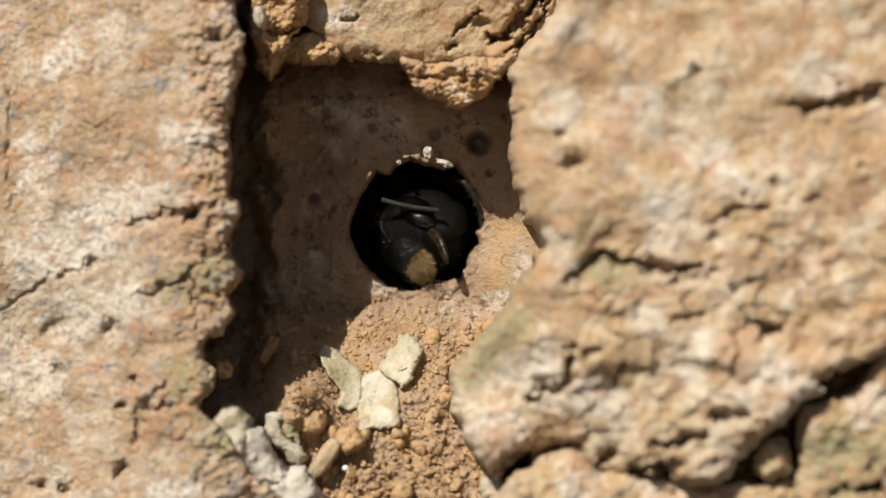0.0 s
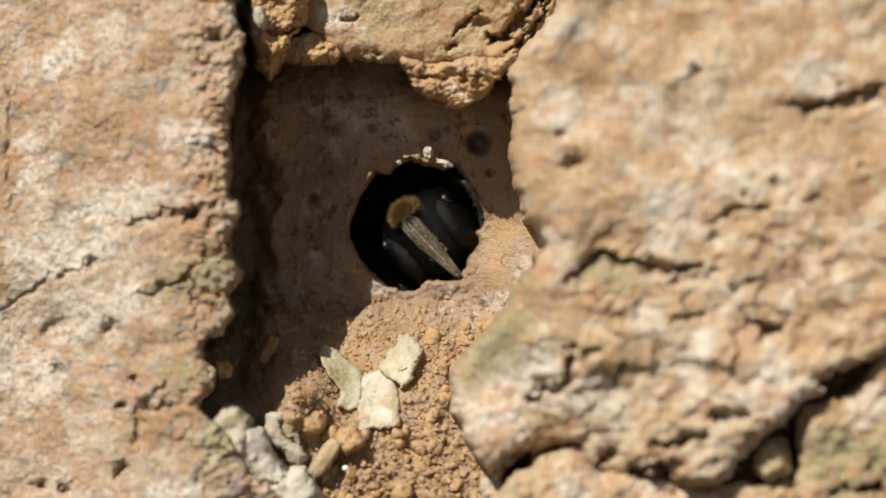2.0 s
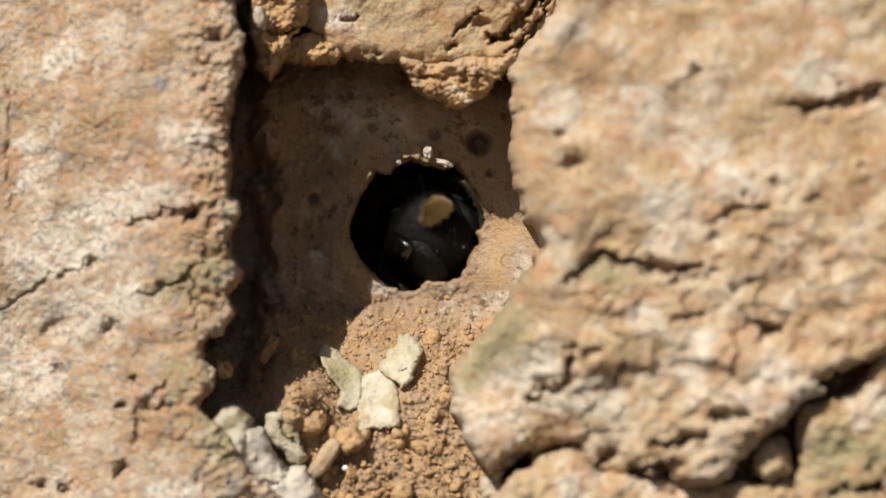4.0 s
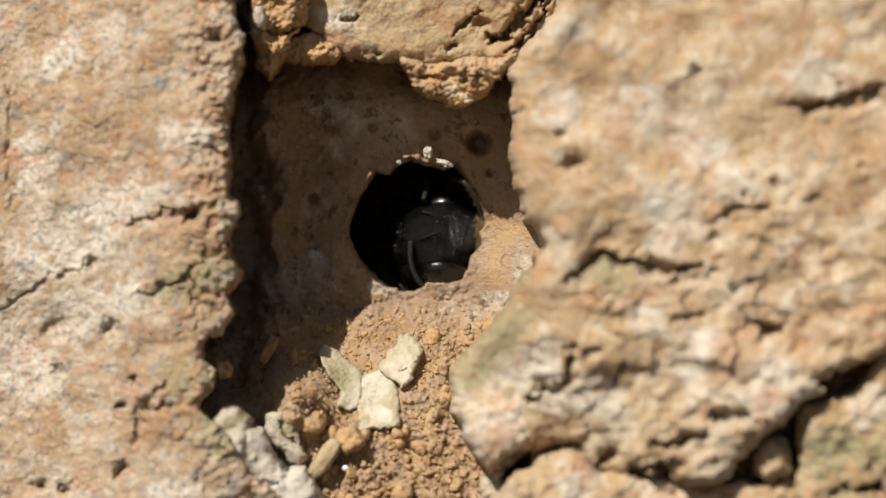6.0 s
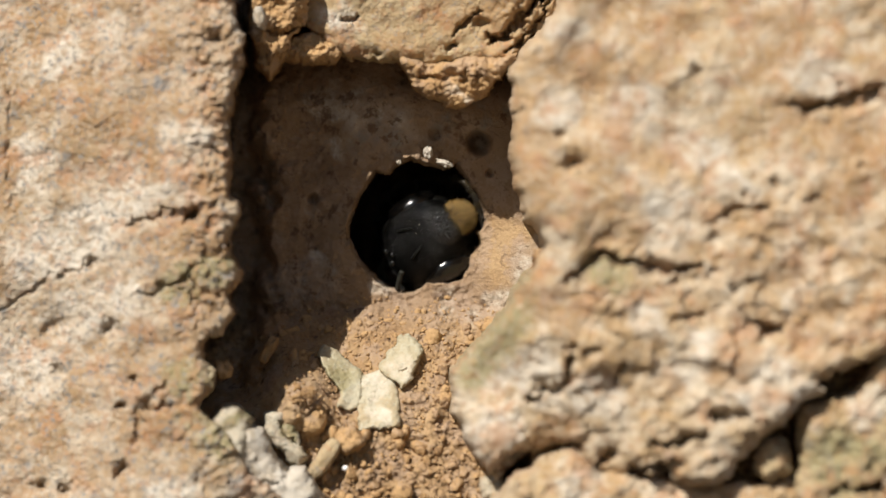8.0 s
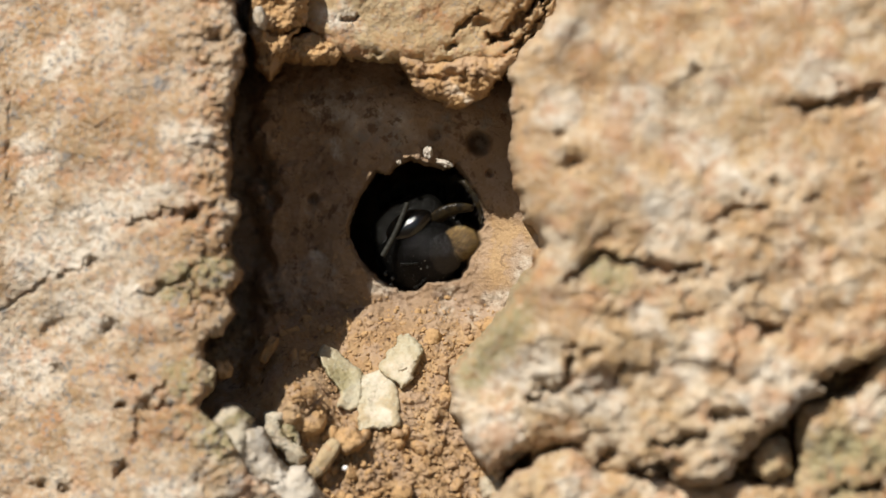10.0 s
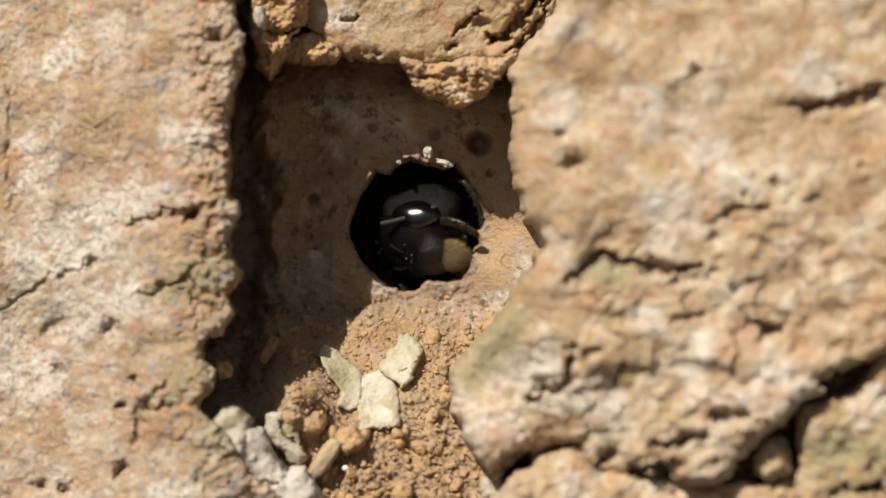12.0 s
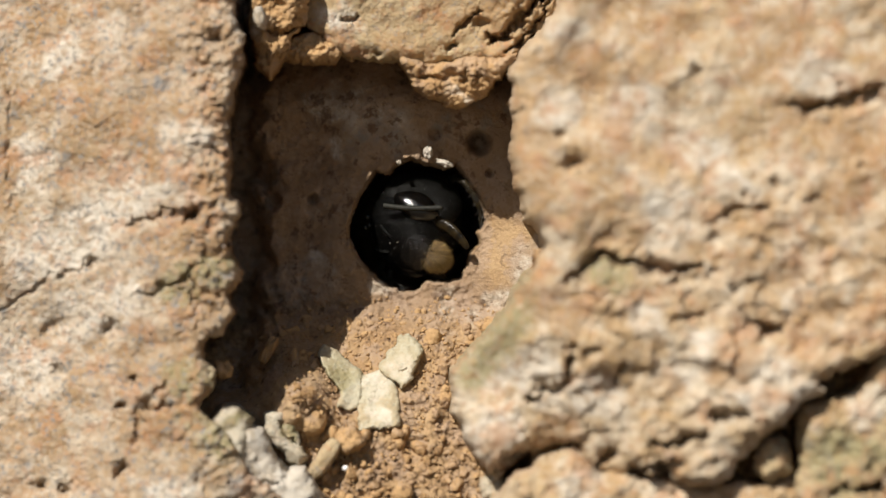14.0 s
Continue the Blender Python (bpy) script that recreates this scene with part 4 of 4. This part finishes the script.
    for _ in range(100):
        p, out = skull_point(rng, -0.9, 0.8, -0.1)
        r = rng.choice((0.025, 0.03, 0.035, 0.055))
        ball(r, r * 0.8, r * 1.2, p + out * 0.06, 1, 2.0, bm)
    part("dust_glints", bm, DUST_GLINTS, head, "dusty pale grains that double as painted glints on the head")
    part("head_hair", hairs(900, 7, lambda r: skull_point(r, -1, 1, -0.2), (0, 0, -0.5), 0.22, 0.008), DARK_HAIR, head, "sparse short grey-black hair")
    part("thorax", ball(3.0, 2.8, 2.7, (-1.1, 7.2, 1.5), 4), CUTICLE, bee)
    part("thorax_hair", hairs(500, 12, lambda r: (lambda v: (Vector((-1.1, 7.2, 1.5)) + Vector((v.x * 3.0, v.y * 2.8, v.z * 2.7)), v))(Vector((r.uniform(-1, 1), r.uniform(-1, 0.2), r.uniform(-1, 1))).normalized()), (0, 0, 0), 0.7, 0.02), DARK_HAIR, bee)
    part("abdomen", ball(2.7, 3.4, 2.5, (-1.4, 13.0, 1.2), 4), CUTICLE, bee)
    # forelegs braced against the burrow's sides
    for pts in ([(0.6, 6.0, 2.6), (0.5, 3.0, 4.0), (1.0, 1.2, 4.1), (1.75, 0.8, 3.3), (2.2, 0.9, 2.2), (2.3, 1.2, 1.3)], [(-3.2, 6.5, -0.2), (-3.7, 4.2, -1.4), (-3.0, 3.2, -2.0), (-2.4, 2.8, -2.3)]):
        curve = glide(pts, 14)
        part("leg", tube(bmesh.new(), curve, [0.32 - 0.016 * i + 0.03 * (i % 3 == 0) for i in range(14)], 8, 0.75), AMBER, bee, "dark brown bristly foreleg")
        part("leg_hair", hairs(70, 51, lambda r: (r.choice(curve[5:]) + Vector((r.uniform(-0.15, 0.15), r.uniform(-0.3, -0.1), r.uniform(-0.15, 0.15))), Vector((r.uniform(-1, 1), -0.6, r.uniform(-1, 1)))), (0, 0, -0.8), 0.4, 0.014), DARK_HAIR, bee)
    # the sucking tube: a flat tapered sheath of two halves with raised ribs, along its own x
    bm = bmesh.new()
    for side in (-1, 1):
        tube(bm, [(-0.5, 0, side * 0.06), (-0.2, 0, side * 0.16), (0.15, 0, side * 0.25), (1.0, -0.03, side * 0.27), (2.2, -0.03, side * 0.2), (3.4, 0, side * 0.14), (4.1, 0, side * 0.08), (4.3, 0, side * 0.05)], [0.18, 0.3, 0.35, 0.33, 0.27, 0.2, 0.15, 0.06], 14, 0.45)
    tongue = part("proboscis", bm, SHEATH, bee, "brown-grey tapered sucking tube")
    rng = random.Random(3)
    for w, thick in ((-0.52, 0.035), (-0.3, 0.05), (-0.04, 0.06), (0.22, 0.05), (0.36, 0.03), (0.54, 0.04)):
        n = 34
        pts = [(-0.2 + 4.3 * i / n, -0.13 * (1 - abs(w)) * (1 - 0.5 * i / n) - 0.03, w * (1 - 0.72 * (i / n) ** 1.3) + rng.uniform(-0.012, 0.012)) for i in range(n)]
        part("rib", tube(bmesh.new(), pts, [thick * rng.uniform(0.6, 1.25) * min(1, (i + 1) / 4, (n - i) / 4) for i in range(n)], 7), KEEL, tongue, "shiny pale raised rib")
    for bend in (0.0, 0.22):
        part("palp", tube(bmesh.new(), glide([(-0.05 - bend, -0.1, 0.0), (-0.35 - bend, -0.15, 0.45), (-0.5 - bend * 1.4, 0.15, 1.0), (-0.55 - bend, 0.5, 1.5)], 10), [0.06, 0.07, 0.055, 0.07, 0.055, 0.065, 0.05, 0.06, 0.05, 0.03], 7), SHEATH, tongue, "thin jointed mouth feeler")
    part("fringe", hairs(150, 21, lambda r: (Vector((r.uniform(-0.3, 2.6), -0.04, r.choice((-1, 1, 1)) * 0.5)) * 1.0, Vector((0.3, 0, r.choice((-1, 1)) * 1.0))), (0.5, -0.2, 0), 0.16, 0.011), GOLD_HAIR, tongue)
    # the whip of each antenna: ringed joints along its own x, slightly bowed
    whips = []
    for bow in (-0.1, -0.5):
        n = 44
        pts = [(3.5 * u, -0.05 * math.sin(math.pi * u), bow * math.sin(math.pi * u)) for u in (i / n for i in range(n + 1))]
        bm = tube(bmesh.new(), pts, [0.155 - 0.014 * (i % 4 == 0) - 0.05 * (i == n) for i in range(n + 1)], 10)
        whips.append(part("antenna", bm, FEELER, bee, "jointed dark grey antenna"))
    return bee, head, tongue, whips, jaws


BEE, HEAD, TONGUE, WHIPS, JAWS = build_bee()


def turned(x, z, y, mouth, face):
    """The head's pose: its middle, the way its mouth points, and the way its face looks."""
    m = Vector(mouth).normalized()
    f = Vector(face)
    f = (f - f.dot(m) * m).normalized()
    return Matrix.Translation((x * MM, y * MM, z * MM)) @ Matrix((f.cross(m), -f, -m)).transposed().to_4x4()


def licking(x, z, tx, tz, y=0.5, ty=-0.6, lean=0.3):
    """The sucking tube's pose: from its root towards its tip, its flat side leaning up to the sky."""
    way = Vector((tx - x, ty - y, tz - z)).normalized()
    flat = Vector((0.24 * lean, 1 - 0.1 * lean, -0.37 * lean))
    flat = (flat - flat.dot(way) * way).normalized()
    return Matrix.Translation(Vector((x, y, z)) * MM) @ Matrix((way, flat, way.cross(flat))).transposed().to_4x4()


def feeling(x, z, tx, tz, y=0.2, ty=0.2):
    """An antenna's pose: from its elbow towards its tip."""
    way = Vector((tx - x, ty - y, tz - z)).normalized()
    back = Vector((0, 1, 0))
    back = (back - back.dot(way) * way).normalized()
    return Matrix.Translation(Vector((x, y, z)) * MM) @ Matrix((way, back, way.cross(back))).transposed().to_4x4()


def folded(degrees):
    """A jaw's pose on the head: swung back about its root and drawn in."""
    root = Vector((0, -0.5, -1.6)) * MM
    drawn_in = Vector((0, 0.7, 1.5)) * MM * degrees / 60
    return Matrix.Translation(root + drawn_in) @ Matrix.Rotation(radians(degrees), 4, "X") @ Matrix.Translation(-root)


def motions():
    still = pose(0, 0, 0)
    walk(BEE, [(0.0, still), (14.0, still)])
    walk(HEAD, [
        (0.0, turned(-1.61, 0.67, 2.0, (0.61, -0.55, -0.58), (-0.77, -0.58, -0.26))),
        (0.3, turned(-1.98, 1.40, 2.25, (0.48, -0.48, -0.73), (-0.79, -0.60, -0.12))),
        (0.5, turned(-1.92, 1.56, 2.4, (0.36, -0.67, -0.65), (-0.84, -0.54, 0.09))),
        (0.7, turned(-1.82, 1.64, 2.6, (0.19, -0.84, -0.50), (-0.86, -0.39, 0.32))),
        (0.9, turned(-1.47, 1.59, 2.6, (0.11, -0.91, -0.40), (-0.75, -0.34, 0.57))),
        (1.1, turned(-1.31, 1.40, 2.6, (-0.01, -0.94, -0.34), (-0.71, -0.23, 0.66))),
        (1.5, turned(-1.10, 1.30, 2.6, (-0.08, -0.98, -0.19), (-0.63, -0.10, 0.77))),
        (1.9, turned(-1.05, 1.24, 2.6, (-0.15, -0.98, -0.12), (-0.62, 0.00, 0.79))),
        (2.3, turned(-1.03, 1.26, 2.6, (-0.20, -0.98, 0.02), (-0.60, 0.14, 0.78))),
        (2.9, turned(-1.09, 1.39, 2.6, (-0.25, -0.96, 0.14), (-0.57, 0.27, 0.78))),
        (3.2, turned(-1.11, 1.37, 2.6, (-0.27, -0.95, 0.13), (-0.59, 0.27, 0.76))),
        (3.7, turned(-0.93, 1.21, 2.5, (0.20, -0.98, 0.05), (-0.62, -0.09, 0.78))),
        (4.2, turned(-0.74, 1.04, 2.25, (0.63, -0.77, -0.03), (-0.48, -0.42, 0.77))),
        (4.8, turned(-0.56, 0.88, 1.95, (0.92, -0.39, -0.10), (-0.20, -0.65, 0.73))),
        (5.3, turned(-0.52, 0.51, 2.3, (0.99, 0.09, -0.13), (0.16, -0.82, 0.50))),
        (5.5, turned(-0.34, 0.57, 2.3, (0.99, 0.05, -0.14), (0.14, -0.80, 0.55))),
        (5.7, turned(-0.20, 0.50, 2.3, (1.00, 0.03, -0.08), (0.08, -0.83, 0.50))),
        (5.9, turned(-0.21, 0.48, 2.3, (0.99, -0.02, -0.10), (0.06, -0.84, 0.50))),
        (6.1, turned(0.04, 0.24, 2.1, (1.00, -0.01, -0.03), (0.01, -0.89, 0.42))),
        (6.3, turned(0.14, 0.25, 2.3, (0.96, -0.28, -0.02), (-0.25, -0.88, 0.40))),
        (6.5, turned(-0.34, 0.18, 2.3, (0.98, -0.19, -0.00), (-0.18, -0.96, 0.22))),
        (6.7, turned(-0.61, -0.18, 2.3, (0.97, -0.13, 0.22), (-0.16, -0.98, 0.11))),
        (6.9, turned(-0.31, 0.06, 2.3, (0.95, -0.30, 0.09), (-0.32, -0.93, 0.21))),
        (7.1, turned(-0.50, 0.71, 2.05, (0.97, -0.21, 0.12), (-0.24, -0.92, 0.30))),
        (7.3, turned(-0.70, 0.81, 2.05, (0.98, -0.15, 0.16), (-0.20, -0.92, 0.35))),
        (7.5, turned(-0.61, 0.63, 2.05, (0.95, -0.09, 0.30), (-0.17, -0.95, 0.26))),
        (7.7, turned(-0.71, 0.75, 1.7, (0.97, -0.09, 0.24), (-0.16, -0.94, 0.29))),
        (7.9, turned(-0.81, 0.54, 1.7, (0.88, -0.06, 0.47), (-0.18, -0.96, 0.22))),
        (8.0, turned(-0.90, 0.40, 1.7, (0.87, -0.01, 0.49), (-0.14, -0.96, 0.23))),
        (8.2, turned(-0.52, 0.20, 1.7, (0.84, -0.16, 0.53), (-0.18, -0.98, -0.01))),
        (8.9, turned(-0.63, 0.10, 1.75, (0.86, -0.15, 0.50), (-0.06, -0.98, -0.20))),
        (9.6, turned(-1.02, -0.01, 1.75, (0.87, -0.13, 0.47), (0.07, -0.92, -0.39))),
        (10.3, turned(-1.41, -0.11, 1.75, (0.89, -0.11, 0.44), (0.18, -0.81, -0.56))),
        (10.5, turned(-1.24, -0.12, 1.75, (0.90, -0.19, 0.41), (0.13, -0.77, -0.63))),
        (10.8, turned(-1.20, 0.22, 1.75, (0.93, -0.25, 0.27), (-0.01, -0.74, -0.67))),
        (11.0, turned(-1.02, 0.22, 1.75, (0.93, -0.25, 0.26), (0.01, -0.72, -0.70))),
        (11.2, turned(-1.05, 0.14, 1.75, (0.92, -0.24, 0.30), (0.03, -0.74, -0.67))),
        (11.7, turned(-1.24, 0.28, 1.75, (0.96, -0.23, 0.16), (-0.06, -0.71, -0.70))),
        (12.0, turned(-1.23, 0.73, 1.75, (0.95, -0.31, -0.07), (-0.27, -0.70, -0.66))),
        (12.2, turned(-1.14, 0.63, 1.75, (0.94, -0.34, -0.10), (-0.31, -0.64, -0.71))),
        (12.5, turned(-0.92, 0.63, 1.75, (0.91, -0.40, -0.09), (-0.34, -0.60, -0.73))),
        (12.7, turned(-1.31, 0.99, 1.75, (0.93, -0.31, -0.17), (-0.35, -0.67, -0.65))),
        (13.0, turned(-1.81, 1.14, 1.75, (0.92, -0.28, -0.29), (-0.40, -0.73, -0.55))),
        (13.2, turned(-1.81, 0.91, 1.75, (0.94, -0.25, -0.25), (-0.35, -0.69, -0.63))),
        (13.5, turned(-1.70, 0.85, 1.75, (0.90, -0.36, -0.26), (-0.44, -0.66, -0.61))),
        (13.8, turned(-1.79, 1.42, 1.75, (0.93, -0.26, -0.27), (-0.36, -0.81, -0.46))),
        (14.0, turned(-1.84, 1.26, 1.75, (0.88, -0.25, -0.41), (-0.46, -0.71, -0.54))),
    ])
    tucked = licking(-1.30, 0.03, -0.47, 0.70, 3.2, 6.5)
    walk(TONGUE, [
        (0.0, tucked),
        (0.3, licking(-1.07, 0.03, 0.20, -0.97, 1.6, 4.0)),
        (0.5, licking(-1.42, 0.05, 1.37, -1.75, -0.6, 0.5, 0.3)),
        (0.6, licking(-1.42, -0.29, 1.27, -1.75, -0.6, 0.5, 0.3)),
        (0.7, licking(-1.66, 0.05, 1.27, -1.85, -0.6, 0.5, 0.3)),
        (0.8, licking(-1.66, 0.10, 1.12, -1.85, -0.6, 0.5, 0.3)),
        (0.9, licking(-1.66, -0.04, 1.02, -1.85, -0.6, 0.5, 0.3)),
        (1.0, licking(-1.56, 0.35, 1.27, -1.85, -0.6, 0.5, 0.3)),
        (1.1, licking(-1.66, 0.20, 0.54, -1.85, -0.6, 0.5, 0.3)),
        (1.2, licking(-1.71, 0.59, 0.93, -1.85, -0.6, 0.5, 0.3)),
        (1.3, licking(-2.05, 0.93, 0.63, -1.90, -0.6, 0.5, 0.3)),
        (1.4, licking(-2.10, 0.69, -0.10, -1.95, -0.6, 0.5, 0.3)),
        (1.5, licking(-1.56, 1.08, 1.27, -1.80, -0.6, 0.5, 0.3)),
        (1.6, licking(-2.25, 0.49, 0.29, -1.95, -0.6, 0.5, 0.3)),
        (1.7, licking(-2.15, 0.93, 0.58, -1.90, -0.6, 0.5, 0.3)),
        (1.8, licking(-2.64, 0.69, -0.68, -2.04, -0.6, 0.5, 0.3)),
        (1.9, licking(-2.00, 0.69, -0.39, -1.95, -0.6, 0.5, 0.3)),
        (2.0, licking(-1.95, 1.47, 1.12, -1.75, -0.1, 0.1, 0.3)),
        (2.1, licking(-2.30, 0.69, -0.29, -1.95, -0.6, 0.5, 0.3)),
        (2.2, licking(-1.90, 1.18, 1.12, -1.85, -0.1, 0.1, 0.6)),
        (2.3, licking(-2.00, 1.71, 1.27, -1.65, -0.1, 0.1, 0.9)),
        (2.4, licking(-2.39, 1.08, 0.19, -1.95, -0.6, 0.5, 0.3)),
        (2.5, licking(-2.15, 1.08, -0.10, -1.95, -0.6, 0.5, 0.3)),
        (2.6, licking(-2.15, 1.52, 1.27, -1.85, -0.1, 0.1, 0.8)),
        (2.7, licking(-2.30, 1.08, -0.10, -1.95, -0.6, 0.5, 0.3)),
        (2.8, licking(-2.05, 1.76, 1.37, -1.80, -0.1, 0.1, 1.0)),
        (2.9, licking(-2.05, 1.91, 1.27, -1.65, -0.1, 0.1, 1.0)),
        (3.0, licking(-2.54, 1.27, 0.10, -1.95, -0.6, 0.5, 0.3)),
        (3.1, licking(-2.88, 1.27, -1.17, -2.39, -0.6, 0.5, 0.3)),
        (3.2, licking(-2.34, 1.67, 0.68, -1.85, -0.1, 0.1, 0.6)),
        (3.4, licking(-2.63, 1.37, -0.80, -1.97, 0.5, 1.5)),
        (4.0, licking(-1.63, 1.37, -0.30, 0.37, 3.0, 6.0)),
        (5.0, tucked),
        (14.0, tucked),
    ])
    for jaw in JAWS:
        walk(jaw, [(0.0, folded(0)), (0.4, folded(0)), (0.8, folded(62)), (8.2, folded(58)), (9.6, folded(12)), (10.3, folded(0)), (14.0, folded(0))])
    walk(WHIPS[0], [
        (0.0, feeling(-3.61, 2.90, -0.54, 2.33, -0.7, -0.9)),
        (0.2, feeling(-3.61, 3.72, -0.68, 3.80, -0.6, -0.8)),
        (0.4, feeling(-3.42, 4.59, -1.03, 3.86, -0.4, -0.6)),
        (0.6, feeling(-2.34, 4.79, -0.39, 2.40, -0.2, -0.4)),
        (0.8, feeling(-2.00, 4.89, -1.37, 1.57, 0.2, -0.3)),
        (1.0, feeling(-1.66, 5.08, -0.93, 2.15, 3.0, 6.3)),
        (4.6, feeling(-1.17, 4.11, -0.44, 2.15, 3.0, 6.3)),
        (5.3, feeling(0.05, 3.62, 0.39, 4.84, 2.2, 5.2)),
        (6.1, feeling(-1.32, 2.84, -1.17, 4.11, 1.0, 4.0)),
        (6.5, feeling(-1.66, 2.40, -1.37, 4.11, 2.0, 5.2)),
        (8.2, feeling(-1.90, 2.64, -1.66, 4.11, 2.0, 5.2)),
        (9.3, feeling(-3.13, 1.18, -2.15, 3.13, 0.0, 0.9)),
        (10.3, feeling(-3.61, -0.68, -2.10, 2.64, -0.8, -0.9)),
        (10.5, feeling(-3.52, -0.38, -2.34, 2.25, -0.8, -0.9)),
        (10.7, feeling(-4.00, 1.18, -2.98, 3.62, -0.9, -0.9)),
        (10.9, feeling(-3.37, 1.08, -1.51, 3.62, -0.9, -1.1)),
        (11.1, feeling(-3.22, 1.27, -1.27, 3.72, -0.4, -0.2)),
        (11.4, feeling(-3.22, 1.27, -0.78, 3.72, -0.4, -0.3)),
        (11.7, feeling(-3.42, 0.93, -1.42, 3.23, -0.4, -0.3)),
        (12.0, feeling(-3.66, 1.47, -0.29, 2.54, -0.5, -0.6)),
        (12.2, feeling(-3.37, 1.67, -0.44, 2.89, -0.5, -0.7)),
        (12.4, feeling(-3.27, 1.52, -0.34, 2.89, -0.5, -0.7)),
        (12.6, feeling(-3.42, 1.67, -0.73, 3.03, -0.5, -0.7)),
        (12.8, feeling(-3.32, 1.96, -0.64, 2.50, -0.5, -0.8)),
        (13.1, feeling(-3.71, 2.30, -1.08, 3.37, -0.4, -0.6)),
        (13.4, feeling(-3.91, 2.10, -0.83, 3.13, -0.4, -0.6)),
        (13.7, feeling(-3.17, 3.52, -0.73, 5.28, -0.4, -0.4)),
        (14.0, feeling(-3.50, 2.55, 0.10, 2.42, -0.9, -1.3)),
    ])
    walk(WHIPS[1], [
        (0.0, feeling(-3.61, -0.29, -3.13, -2.24, 4.0, 7.0)),
        (4.6, feeling(-3.61, -0.29, -3.13, -2.24, 4.0, 7.0)),
        (5.3, feeling(-3.13, 0.69, -2.00, -2.58, -0.1, 0.5)),
        (5.5, feeling(-2.78, 0.54, -1.42, -2.58, -0.1, 0.5)),
        (5.7, feeling(-2.83, 0.44, -1.42, -2.58, -0.1, 0.5)),
        (5.9, feeling(-1.81, 0.35, -0.49, -2.48, -0.1, 0.5)),
        (6.1, feeling(-2.05, 0.59, -1.08, -2.48, -0.1, 0.5)),
        (6.3, feeling(-2.15, 0.40, -1.27, -2.58, -0.1, 0.5)),
        (6.5, feeling(-2.44, -0.53, -1.66, -2.73, 0.3, 1.7)),
        (6.7, feeling(-2.44, -1.51, -1.66, -2.97, 0.3, 1.7)),
        (6.9, feeling(-1.90, -1.36, -1.42, -2.97, 0.3, 1.7)),
        (7.1, feeling(-2.64, 0.01, -1.76, -2.63, -0.1, 0.9)),
        (7.3, feeling(-2.73, -0.04, -2.05, -2.63, -0.1, 0.9)),
        (7.5, feeling(-2.59, -0.24, -2.05, -2.73, -0.1, 0.9)),
        (7.7, feeling(-2.98, -0.48, -2.64, -2.73, 0.1, 1.1)),
        (7.9, feeling(-2.49, -1.07, -2.25, -2.97, 0.1, 1.1)),
        (8.2, feeling(-2.39, -1.51, -1.90, -3.22, 0.3, 1.7)),
        (9.0, feeling(-3.13, -1.26, -2.15, -2.97, 3.0, 6.0)),
        (14.0, feeling(-3.13, -1.26, -2.15, -2.97, 3.0, 6.0)),
    ])


motions()
